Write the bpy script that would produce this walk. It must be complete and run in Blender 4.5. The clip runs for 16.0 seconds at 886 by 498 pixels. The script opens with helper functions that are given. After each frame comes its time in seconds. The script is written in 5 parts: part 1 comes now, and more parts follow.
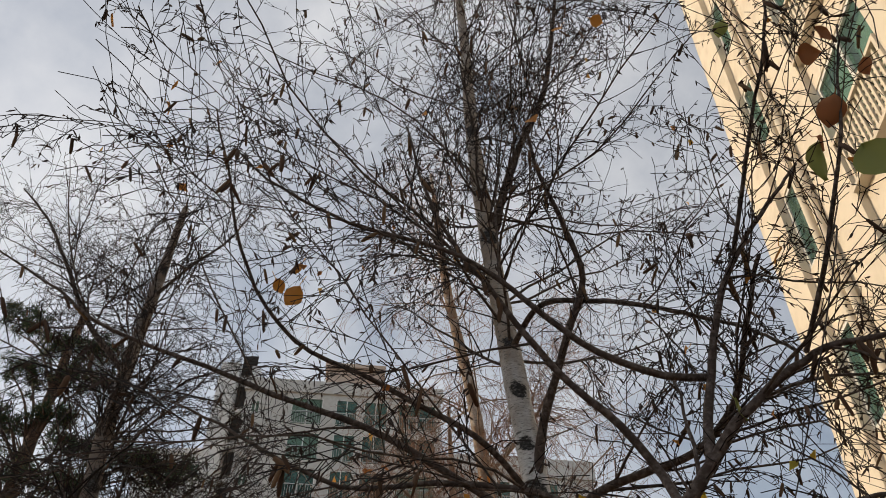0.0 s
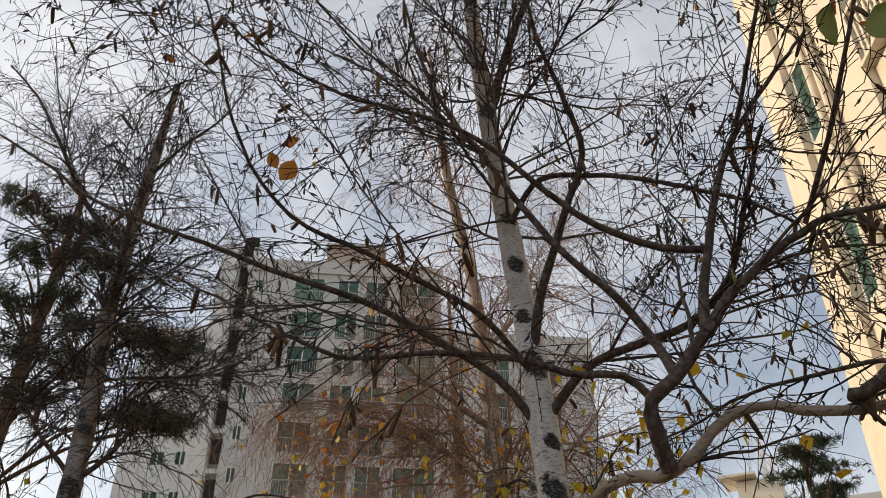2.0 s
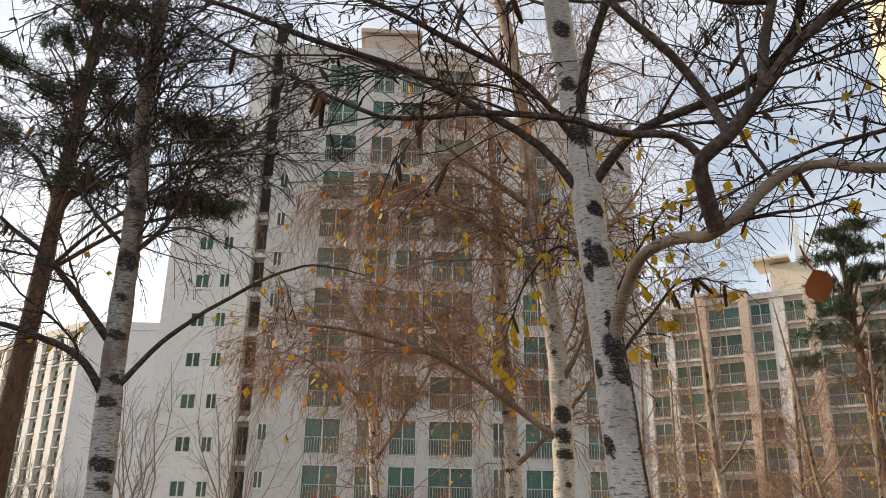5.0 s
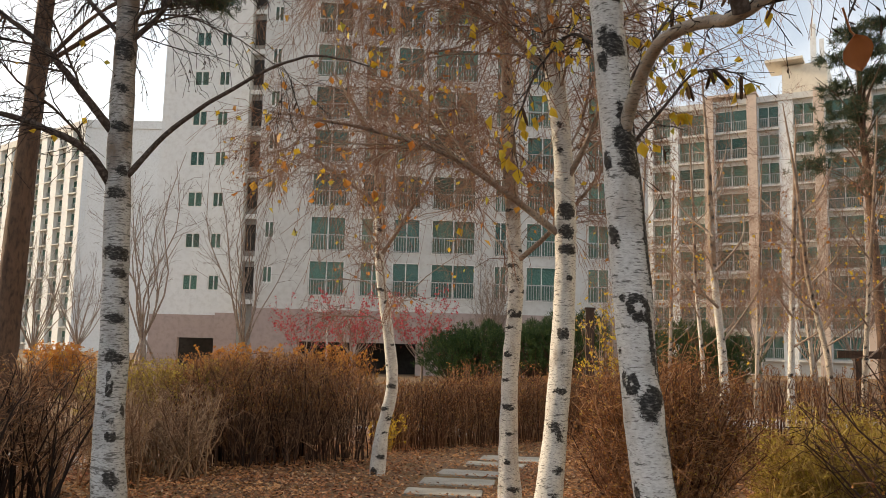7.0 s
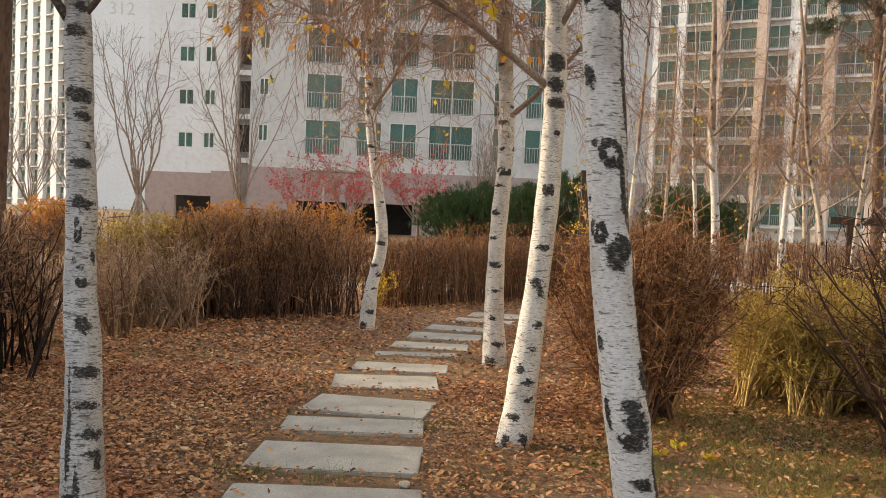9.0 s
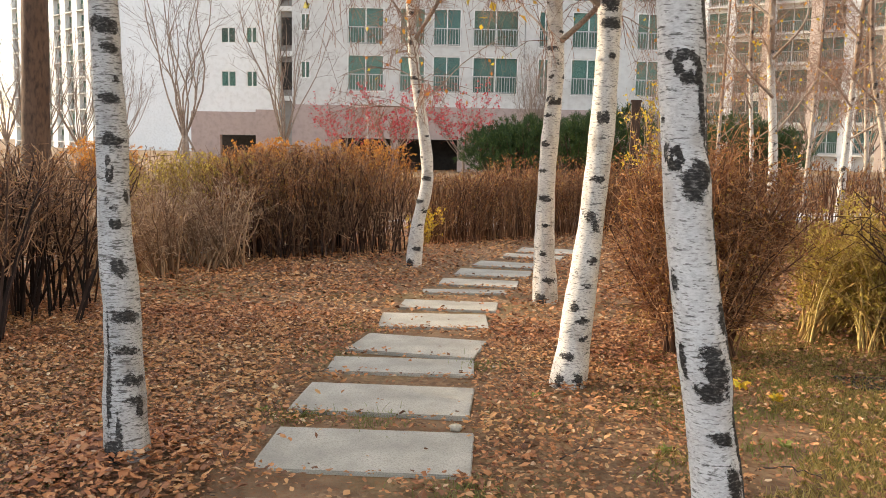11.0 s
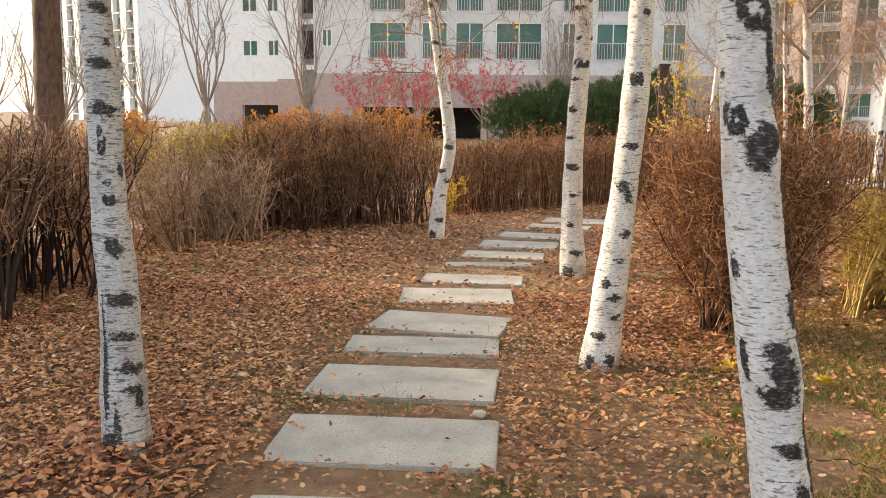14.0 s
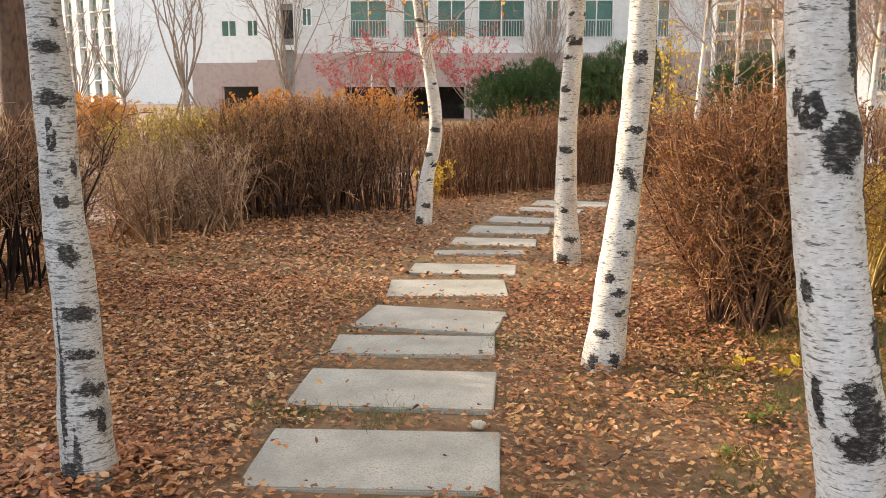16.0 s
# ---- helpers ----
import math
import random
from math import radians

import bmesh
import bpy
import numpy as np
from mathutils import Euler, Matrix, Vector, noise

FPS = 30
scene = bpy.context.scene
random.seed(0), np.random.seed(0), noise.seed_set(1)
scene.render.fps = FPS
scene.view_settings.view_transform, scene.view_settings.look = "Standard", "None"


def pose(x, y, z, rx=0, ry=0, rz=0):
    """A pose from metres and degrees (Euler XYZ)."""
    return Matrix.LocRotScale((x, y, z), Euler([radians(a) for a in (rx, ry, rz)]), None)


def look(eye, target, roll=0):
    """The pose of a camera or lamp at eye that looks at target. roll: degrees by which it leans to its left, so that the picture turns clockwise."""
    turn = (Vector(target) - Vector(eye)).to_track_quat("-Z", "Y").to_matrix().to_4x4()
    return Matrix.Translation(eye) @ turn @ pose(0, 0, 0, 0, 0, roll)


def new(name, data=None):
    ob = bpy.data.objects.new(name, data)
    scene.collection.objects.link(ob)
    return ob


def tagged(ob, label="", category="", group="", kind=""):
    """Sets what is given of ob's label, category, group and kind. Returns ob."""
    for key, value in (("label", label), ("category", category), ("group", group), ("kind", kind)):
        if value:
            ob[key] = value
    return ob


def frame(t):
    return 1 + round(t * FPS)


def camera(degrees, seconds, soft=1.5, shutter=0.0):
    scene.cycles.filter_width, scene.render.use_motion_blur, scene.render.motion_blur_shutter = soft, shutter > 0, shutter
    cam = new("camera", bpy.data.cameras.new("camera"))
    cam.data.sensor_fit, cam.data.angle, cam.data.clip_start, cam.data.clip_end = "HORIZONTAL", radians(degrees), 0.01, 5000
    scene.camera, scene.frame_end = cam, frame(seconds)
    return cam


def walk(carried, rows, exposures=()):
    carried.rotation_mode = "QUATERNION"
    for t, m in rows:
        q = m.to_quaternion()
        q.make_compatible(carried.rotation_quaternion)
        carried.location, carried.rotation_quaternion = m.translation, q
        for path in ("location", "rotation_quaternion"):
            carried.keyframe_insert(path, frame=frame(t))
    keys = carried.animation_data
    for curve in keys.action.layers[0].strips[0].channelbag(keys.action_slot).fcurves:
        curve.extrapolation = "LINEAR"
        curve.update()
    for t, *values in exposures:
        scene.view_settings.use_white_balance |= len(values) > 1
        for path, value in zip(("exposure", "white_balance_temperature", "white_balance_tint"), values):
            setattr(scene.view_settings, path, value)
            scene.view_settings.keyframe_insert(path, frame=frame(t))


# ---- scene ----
cam = camera(55.8, 16.0, 0.5)
PATH = [
    (0, (0.21, 0.047, 1.591), (0.134, 1.506, 2.957), 0.4),
    (0.5, (0.214, 0.058, 1.6), (0.131, 1.564, 2.914), 0.5),
    (1, (0.219, 0.075, 1.597), (0.132, 1.628, 2.855), 0.8),
    (1.5, (0.22, 0.079, 1.594), (0.135, 1.684, 2.783), 0.5),
    (2, (0.218, 0.083, 1.593), (0.134, 1.72, 2.738), 0.1),
    (2.5, (0.214, 0.087, 1.587), (0.124, 1.765, 2.672), -0.1),
    (3, (0.215, 0.109, 1.592), (0.113, 1.837, 2.595), -0.1),
    (3.5, (0.212, 0.127, 1.584), (0.072, 1.888, 2.523), 0.5),
    (3.7, (0.203, 0.135, 1.572), (0.053, 1.911, 2.48), 0.6),
    (5.8, (0.195, 0.157, 1.545), (0.0, 2.073, 2.085), 0.9),
    (6, (0.194, 0.167, 1.541), (-0.001, 2.096, 2.033), 0.9),
    (6.5, (0.194, 0.172, 1.532), (-0.002, 2.129, 1.899), 1.0),
    (7, (0.182, 0.178, 1.525), (-0.014, 2.154, 1.767), 1.4),
    (7.5, (0.171, 0.182, 1.517), (-0.019, 2.17, 1.627), 1.9),
    (8, (0.175, 0.199, 1.509), (-0.005, 2.19, 1.536), 2.3),
    (8.5, (0.213, 0.241, 1.498), (0.038, 2.233, 1.458), 2.3),
    (9, (0.275, 0.304, 1.478), (0.091, 2.293, 1.393), 2.3),
    (9.5, (0.32, 0.337, 1.461), (0.128, 2.323, 1.312), 2.1),
    (10, (0.334, 0.368, 1.455), (0.065, 2.337, 1.228), 1.7),
    (10.2, (0.315, 0.435, 1.456), (0.041, 2.403, 1.228), 1.6),
    (12.3, (0.194, 0.601, 1.459), (-0.109, 2.559, 1.187), -0.3),
    (12.5, (0.199, 0.623, 1.46), (-0.101, 2.582, 1.187), -0.5),
    (13, (0.233, 0.701, 1.458), (-0.069, 2.658, 1.183), -0.4),
    (13.5, (0.239, 0.759, 1.45), (-0.082, 2.71, 1.149), 0.1),
    (14, (0.201, 0.853, 1.447), (-0.141, 2.798, 1.131), 0.5),
    (14.5, (0.123, 0.962, 1.471), (-0.222, 2.906, 1.154), 0.4),
    (15, (0.069, 1.015, 1.477), (-0.263, 2.956, 1.13), -0.1),
    (15.5, (0.073, 1.084, 1.464), (-0.243, 3.025, 1.099), -0.4),
    (16, (0.103, 1.191, 1.471), (-0.201, 3.134, 1.107), -0.2),
]
EXPOSURES = [(0.0, -0.06, 6800, 10), (1.5, 0.08, 6800, 10), (3.5, 0.36, 6850, 10), (6.0, 0.60, 6900, 10), (8.0, 0.68, 7050, 10), (9.5, 1.14, 6800, 10), (12.5, 1.40, 6700, 10), (16.0, 1.48, 6700, 10)]
walk(cam, [(t, look(eye, target, roll)) for t, eye, target, roll in PATH], EXPOSURES)

# ---- world and light ----
SUN_AZ, SUN_EL = -76.0, 17.0
world = bpy.data.worlds.new("sky")
scene.world = world
world.use_nodes = True
wn, wl = world.node_tree.nodes, world.node_tree.links
sky = wn.new("ShaderNodeTexSky")
sky.sky_type, sky.sun_disc = "NISHITA", False
sky.sun_elevation, sky.sun_rotation = radians(SUN_EL), radians(SUN_AZ)
sky.air_density, sky.dust_density, sky.ozone_density = 1.0, 1.6, 1.0
cloud = wn.new("ShaderNodeTexNoise")
cloud.inputs["Scale"].default_value, cloud.inputs["Detail"].default_value = 3.2, 7.0
cloud.inputs["Roughness"].default_value = 0.55
cramp = wn.new("ShaderNodeValToRGB")
cramp.color_ramp.elements[0].position, cramp.color_ramp.elements[1].position = 0.30, 0.72
cramp.color_ramp.elements[0].color, cramp.color_ramp.elements[1].color = (0.04, 0.04, 0.04, 1), (0.70, 0.70, 0.70, 1)
cmix = wn.new("ShaderNodeMix")
cmix.data_type = "RGBA"
cmix.inputs["B"].default_value = (7.4, 7.4, 7.5, 1)
wl.new(cloud.outputs["Fac"], cramp.inputs["Fac"])
wl.new(cramp.outputs["Color"], cmix.inputs["Factor"])
wl.new(sky.outputs["Color"], cmix.inputs["A"])
wl.new(cmix.outputs["Result"], wn["Background"].inputs["Color"])
wn["Background"].inputs["Strength"].default_value = 0.15
sun = new("sun", bpy.data.lights.new("sun", "SUN"))
sun.data.energy, sun.data.angle, sun.data.color = 2.8, radians(0.6), (1.0, 0.80, 0.56)
a, e = radians(SUN_AZ), radians(SUN_EL)
sun.matrix_world = look((0, 0, 30), (-math.sin(a) * math.cos(e), -math.cos(a) * math.cos(e), 30 - math.sin(e)))
tagged(sun, "low warm autumn sun", "sun", kind="structure")
rng = np.random.default_rng(7)


# ---- materials ----
def material(name, rough=0.8, metal=0.0):
    m = bpy.data.materials.new(name)
    m.use_nodes = True
    b = m.node_tree.nodes["Principled BSDF"]
    b.inputs["Roughness"].default_value, b.inputs["Metallic"].default_value = rough, metal
    b.inputs["Specular IOR Level"].default_value = 0.3
    return m, m.node_tree.nodes, m.node_tree.links, b


def ramp(nodes, links, fac, stops):
    r = nodes.new("ShaderNodeValToRGB")
    while len(r.color_ramp.elements) < len(stops):
        r.color_ramp.elements.new(0.5)
    for el, (p, c) in zip(r.color_ramp.elements, stops):
        el.position, el.color = p, (*c, 1)
    links.new(fac, r.inputs["Fac"])
    return r.outputs["Color"]


def noise_tex(nodes, links, scale, detail=4.0, stretch=None, rough=0.55):
    n = nodes.new("ShaderNodeTexNoise")
    n.inputs["Scale"].default_value, n.inputs["Detail"].default_value, n.inputs["Roughness"].default_value = scale, detail, rough
    c = nodes.new("ShaderNodeTexCoord")
    mp = nodes.new("ShaderNodeMapping")
    if stretch:
        mp.inputs["Scale"].default_value = stretch
    links.new(c.outputs["Object"], mp.inputs["Vector"])
    links.new(mp.outputs["Vector"], n.inputs["Vector"])
    return n.outputs["Fac"]


def mix(nodes, links, fac, a, b, kind="MIX"):
    m = nodes.new("ShaderNodeMix")
    m.data_type, m.blend_type = "RGBA", kind
    for key, v in (("Factor", fac), ("A", a), ("B", b)):
        if isinstance(v, tuple):
            m.inputs[key].default_value = (*v, 1)
        elif isinstance(v, float):
            m.inputs[key].default_value = v
        else:
            links.new(v, m.inputs[key])
    return m.outputs["Result"]


def bump(nodes, links, bsdf, fac, strength=0.4, dist=0.01):
    b = nodes.new("ShaderNodeBump")
    b.inputs["Strength"].default_value, b.inputs["Distance"].default_value = strength, dist
    links.new(fac, b.inputs["Height"])
    links.new(b.outputs["Normal"], bsdf.inputs["Normal"])


def two_scale(name, c0, c1, c2, s0=2.0, s1=25.0, rough=0.85, bumps=0.3, stretch=None, metal=0.0, dist=0.01):
    m, n, l, b = material(name, rough, metal)
    big, fine = noise_tex(n, l, s0, 4, stretch), noise_tex(n, l, s1, 6, stretch)
    base = ramp(n, l, big, [(0.3, c0), (0.7, c1)])
    l.new(mix(n, l, ramp(n, l, fine, [(0.45, (0, 0, 0)), (0.75, (1, 1, 1))]), base, c2), b.inputs["Base Color"])
    bump(n, l, b, fine, bumps, dist)
    return m


def island(name, stops, rough=0.7, transl=0.0, by_object=False):
    m, n, l, b = material(name, rough)
    if by_object:
        g = n.new("ShaderNodeObjectInfo").outputs["Random"]
    else:
        g = n.new("ShaderNodeNewGeometry").outputs["Random Per Island"]
    col = ramp(n, l, g, stops)
    l.new(col, b.inputs["Base Color"])
    if transl:
        t = n.new("ShaderNodeBsdfTranslucent")
        l.new(col, t.inputs["Color"])
        ms = n.new("ShaderNodeMixShader")
        ms.inputs[0].default_value = transl
        l.new(b.outputs[0], ms.inputs[1])
        l.new(t.outputs[0], ms.inputs[2])
        l.new(ms.outputs[0], n["Material Output"].inputs["Surface"])
    return m


def birch_bark(name, white=(0.70, 0.70, 0.705), tan=(0.44, 0.36, 0.29), rough=0.0):
    """White papery bark with fine rings and dashes; the trunk's own scar and tan values say where it is black or brown."""
    m, n, l, b = material(name, 0.7)
    dash = noise_tex(n, l, 1.0, 3, (52, 52, 215), 0.6)
    long_dash = noise_tex(n, l, 1.0, 3, (16, 16, 95), 0.65)
    soft = noise_tex(n, l, 1.0, 4, (9, 9, 5), 0.6)
    fine = noise_tex(n, l, 1.0, 6, (65, 65, 150), 0.7)
    ragged = noise_tex(n, l, 1.0, 9, (34, 34, 62), 0.78)
    scar, brown = n.new("ShaderNodeAttribute"), n.new("ShaderNodeAttribute")
    scar.attribute_name, brown.attribute_name = "scar", "tan"
    shade = tuple(0.74 * v for v in white)
    base = mix(n, l, ramp(n, l, soft, [(0.40, (0, 0, 0)), (0.72, (0.8, 0.8, 0.8))]), white, shade)
    base = mix(n, l, ramp(n, l, fine, [(0.44, (0, 0, 0)), (0.64, (0.7, 0.7, 0.7))]), base, tuple(0.58 * v for v in white))
    patchy = n.new("ShaderNodeMath")
    patchy.operation = "MULTIPLY_ADD"
    patchy.inputs[1].default_value = 1.1
    l.new(soft, patchy.inputs[0])
    l.new(brown.outputs["Fac"], patchy.inputs[2])
    base = mix(n, l, ramp(n, l, patchy.outputs[0], [(0.62, (0, 0, 0)), (1.15, (1, 1, 1))]), base, mix(n, l, fine, tan, tuple(0.45 * v for v in tan)))
    base = mix(n, l, ramp(n, l, dash, [(0.56 - 0.02 * rough, (0, 0, 0)), (0.66 - 0.03 * rough, (0.85, 0.85, 0.85))]), base, (0.15, 0.14, 0.135))
    base = mix(n, l, ramp(n, l, long_dash, [(0.61 - 0.05 * rough, (0, 0, 0)), (0.66 - 0.05 * rough, (0.9, 0.9, 0.9))]), base, (0.10, 0.095, 0.09))
    edge = n.new("ShaderNodeMath")
    edge.operation = "MULTIPLY_ADD"
    edge.inputs[1].default_value = 1.0
    l.new(ragged, edge.inputs[0])
    l.new(scar.outputs["Fac"], edge.inputs[2])
    dark = ramp(n, l, edge.outputs[0], [(0.645, (0, 0, 0)), (0.70, (1, 1, 1))])
    base = mix(n, l, dark, base, ramp(n, l, fine, [(0.40, (0.014, 0.013, 0.013)), (0.54, (0.045, 0.043, 0.042)), (0.68, (0.26, 0.25, 0.245))]))
    l.new(base, b.inputs["Base Color"])
    bump(n, l, b, mix(n, l, 0.5, mix(n, l, 0.5, dash, fine), dark), 0.75, 0.006)
    return m


M_bark = birch_bark("birch_bark")
M_bark_rough = birch_bark("rough_birch_bark", (0.52, 0.525, 0.53), (0.27, 0.205, 0.165), 1.0)
M_bark_warm = birch_bark("birch_bark_warm", (0.71, 0.69, 0.655), (0.36, 0.25, 0.175), 0.4)
M_bark_tan = birch_bark("tan_birch_bark", (0.52, 0.45, 0.38), (0.30, 0.20, 0.14), 0.5)
M_limb = two_scale("birch_limb_bark", (0.036, 0.026, 0.022), (0.088, 0.064, 0.054), (0.175, 0.142, 0.126), 5, 60, 0.8, 0.5)
M_limb_pale = two_scale("pale_limb_bark", (0.24, 0.17, 0.13), (0.42, 0.34, 0.28), (0.10, 0.08, 0.07), 5, 50, 0.8, 0.5)
M_twig = island("birch_twig", [(0, (0.010, 0.007, 0.006)), (0.6, (0.021, 0.014, 0.012)), (1, (0.045, 0.029, 0.023))], 0.7)
M_twig_red = island("reddish_twig", [(0, (0.13, 0.065, 0.045)), (0.6, (0.22, 0.115, 0.075)), (1, (0.32, 0.19, 0.13))], 0.7)
M_twig_grey = island("grey_twig", [(0, (0.12, 0.09, 0.075)), (1, (0.26, 0.20, 0.165))], 0.7)
M_catkin = island("catkin_brown", [(0, (0.05, 0.030, 0.020)), (0.7, (0.10, 0.055, 0.032)), (1, (0.17, 0.10, 0.05))], 0.85)
M_bud = island("dark_bud", [(0, (0.03, 0.02, 0.018)), (1, (0.07, 0.045, 0.035))], 0.8)
M_leaf_yellow = island("autumn_leaf_yellow", [(0, (0.55, 0.36, 0.03)), (0.6, (0.72, 0.50, 0.05)), (1, (0.45, 0.42, 0.07))], 0.55, 0.4)
M_leaf_orange = island("autumn_leaf_orange", [(0, (0.36, 0.13, 0.03)), (0.6, (0.55, 0.24, 0.05)), (1, (0.60, 0.36, 0.06))], 0.55, 0.4)
M_leaf_green = island("green_leaf", [(0, (0.16, 0.20, 0.05)), (1, (0.30, 0.32, 0.10))], 0.5, 0.4)
M_leaf_brown = island("dry_leaf_brown", [(0, (0.22, 0.075, 0.03)), (1, (0.36, 0.14, 0.05))], 0.6, 0.3)
M_leaf_red = island("red_leaf", [(0, (0.36, 0.03, 0.045)), (0.6, (0.55, 0.06, 0.08)), (1, (0.62, 0.14, 0.14))], 0.55, 0.3)
M_litter = island("fallen_leaf", [(0, (0.11, 0.055, 0.036)), (0.25, (0.27, 0.135, 0.078)), (0.60, (0.50, 0.240, 0.110)), (0.92, (0.52, 0.300, 0.150)), (1, (0.60, 0.47, 0.33))], 0.75)
# Twig tips lighter than stems: sunlight is partly put into the colour.
M_tip = island("sun_tinted_shrub_twig", [(0, (0.075, 0.033, 0.02)), (0.55, (0.25, 0.12, 0.062)), (1, (0.62, 0.38, 0.21))], 0.75)
M_tip_tan = island("tan_shrub_twig", [(0, (0.12, 0.07, 0.045)), (0.5, (0.34, 0.22, 0.14)), (1, (0.66, 0.51, 0.36))], 0.75)
M_tip_dark = island("sun_tinted_hedge_twig", [(0, (0.045, 0.024, 0.016)), (0.5, (0.17, 0.09, 0.052)), (1, (0.48, 0.30, 0.17))], 0.75)
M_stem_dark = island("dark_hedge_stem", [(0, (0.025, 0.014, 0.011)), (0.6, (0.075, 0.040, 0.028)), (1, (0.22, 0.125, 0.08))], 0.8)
# Blackish tone puts the hedge's own shade into the stem colour.
M_stem_shade = island("shaded_hedge_stem", [(0, (0.010, 0.008, 0.007)), (0.6, (0.028, 0.017, 0.014)), (1, (0.085, 0.05, 0.037))], 0.8)
M_stem_red = island("red_brown_hedge_stem", [(0, (0.055, 0.027, 0.018)), (0.6, (0.16, 0.078, 0.045)), (1, (0.44, 0.26, 0.15))], 0.8)
M_stem_tan = island("tan_hedge_stem", [(0, (0.13, 0.075, 0.045)), (0.6, (0.32, 0.205, 0.12)), (1, (0.54, 0.39, 0.25))], 0.8)
M_stem_gold = island("golden_stem", [(0, (0.16, 0.09, 0.035)), (0.5, (0.38, 0.25, 0.08)), (1, (0.58, 0.45, 0.17))], 0.8)
M_hedge_leaf = island("hedge_leaf", [(0, (0.12, 0.048, 0.024)), (0.5, (0.30, 0.12, 0.042)), (0.85, (0.48, 0.23, 0.065)), (1, (0.50, 0.40, 0.09))], 0.6, 0.3)
M_hedge_leaf_olive = island("olive_hedge_leaf", [(0, (0.20, 0.14, 0.03)), (0.6, (0.42, 0.32, 0.06)), (1, (0.60, 0.48, 0.10))], 0.6, 0.35)
# Dry grass colour, brightened to carry some sunlight as well.
M_straw = island("sun_tinted_straw", [(0, (0.20, 0.17, 0.05)), (0.5, (0.46, 0.36, 0.12)), (1, (0.62, 0.50, 0.20))], 0.8, 0.3)
M_needle = island("pine_needles", [(0, (0.022, 0.042, 0.026)), (0.7, (0.045, 0.075, 0.035)), (1, (0.13, 0.10, 0.04))], 0.6)
M_needle_bright = island("bright_pine_needles", [(0, (0.018, 0.042, 0.012)), (0.7, (0.045, 0.090, 0.022)), (1, (0.11, 0.15, 0.035))], 0.55)
M_pine_bark = two_scale("pine_bark", (0.085, 0.052, 0.037), (0.15, 0.095, 0.066), (0.035, 0.025, 0.02), 5, 24, 0.9, 0.9, (1, 1, 0.35))
M_slab = two_scale("granite_slab", (0.29, 0.278, 0.245), (0.49, 0.47, 0.415), (0.22, 0.213, 0.188), 3.2, 150, 0.7, 0.25, dist=0.003)
M_stone = two_scale("pale_stone", (0.45, 0.42, 0.34), (0.60, 0.56, 0.47), (0.35, 0.32, 0.25), 9, 60, 0.8, 0.5)
M_iron = two_scale("cast_iron", (0.05, 0.05, 0.05), (0.10, 0.095, 0.09), (0.16, 0.12, 0.09), 12, 90, 0.6, 0.4, metal=0.6)
M_paving = two_scale("grey_paving", (0.36, 0.36, 0.36), (0.48, 0.48, 0.47), (0.28, 0.27, 0.26), 1.2, 40, 0.85, 0.3)
M_wood_dark = two_scale("dark_stained_wood", (0.05, 0.033, 0.026), (0.10, 0.062, 0.045), (0.035, 0.025, 0.02), 3, 30, 0.7, 0.4, (6, 6, 0.6))
M_pale_wall = two_scale("pale_grey_painted_render", (0.54, 0.54, 0.525), (0.62, 0.62, 0.60), (0.49, 0.48, 0.46), 0.18, 3.0, 0.85, 0.15)
M_white_wall = two_scale("white_painted_render", (0.67, 0.69, 0.70), (0.74, 0.76, 0.77), (0.60, 0.61, 0.61), 0.18, 3.0, 0.85, 0.15)
M_cream_wall = two_scale("cream_painted_render", (0.66, 0.60, 0.50), (0.74, 0.68, 0.58), (0.60, 0.54, 0.45), 0.18, 3.0, 0.85, 0.15)
M_salmon = two_scale("salmon_painted_render", (0.54, 0.43, 0.36), (0.62, 0.51, 0.43), (0.48, 0.38, 0.32), 0.2, 3.0, 0.85, 0.15)
M_mauve = two_scale("mauve_base_render", (0.36, 0.285, 0.265), (0.43, 0.345, 0.32), (0.31, 0.25, 0.23), 0.3, 4.0, 0.85, 0.15)
M_grey_wall = two_scale("recess_grey", (0.26, 0.255, 0.25), (0.33, 0.325, 0.315), (0.22, 0.215, 0.21), 0.3, 4.0, 0.85, 0.2)
# Near-black tone: the unlit depth of openings is put into the colour.
M_dark = two_scale("unlit_depth_dark", (0.025, 0.024, 0.023), (0.05, 0.047, 0.045), (0.02, 0.02, 0.02), 0.6, 6, 0.9, 0.1)
M_frame_w = two_scale("white_window_frame", (0.70, 0.70, 0.68), (0.78, 0.78, 0.76), (0.55, 0.55, 0.53), 1, 20, 0.5, 0.05)
M_rail = two_scale("grey_metal_railing", (0.46, 0.46, 0.45), (0.56, 0.56, 0.55), (0.22, 0.22, 0.22), 1, 20, 0.5, 0.05, metal=0.4)
M_room = island("curtained_room", [(0, (0.12, 0.19, 0.19)), (0.3, (0.30, 0.42, 0.41)), (0.6, (0.52, 0.56, 0.46)), (0.8, (0.25, 0.21, 0.17)), (1, (0.70, 0.70, 0.58))], 0.9, 0, True)
M_glass, n_, l_, b_ = material("tinted_window_glass", 0.05)
b_.inputs["Base Color"].default_value = (0.13, 0.22, 0.21, 1)
b_.inputs["Specular IOR Level"].default_value = 0.6
tr_ = n_.new("ShaderNodeBsdfTransparent")
tr_.inputs[0].default_value = (0.78, 0.90, 0.87, 1)
mx_ = n_.new("ShaderNodeMixShader")
mx_.inputs[0].default_value = 0.24
l_.new(tr_.outputs[0], mx_.inputs[1])
l_.new(b_.outputs[0], mx_.inputs[2])
l_.new(mx_.outputs[0], n_["Material Output"].inputs["Surface"])


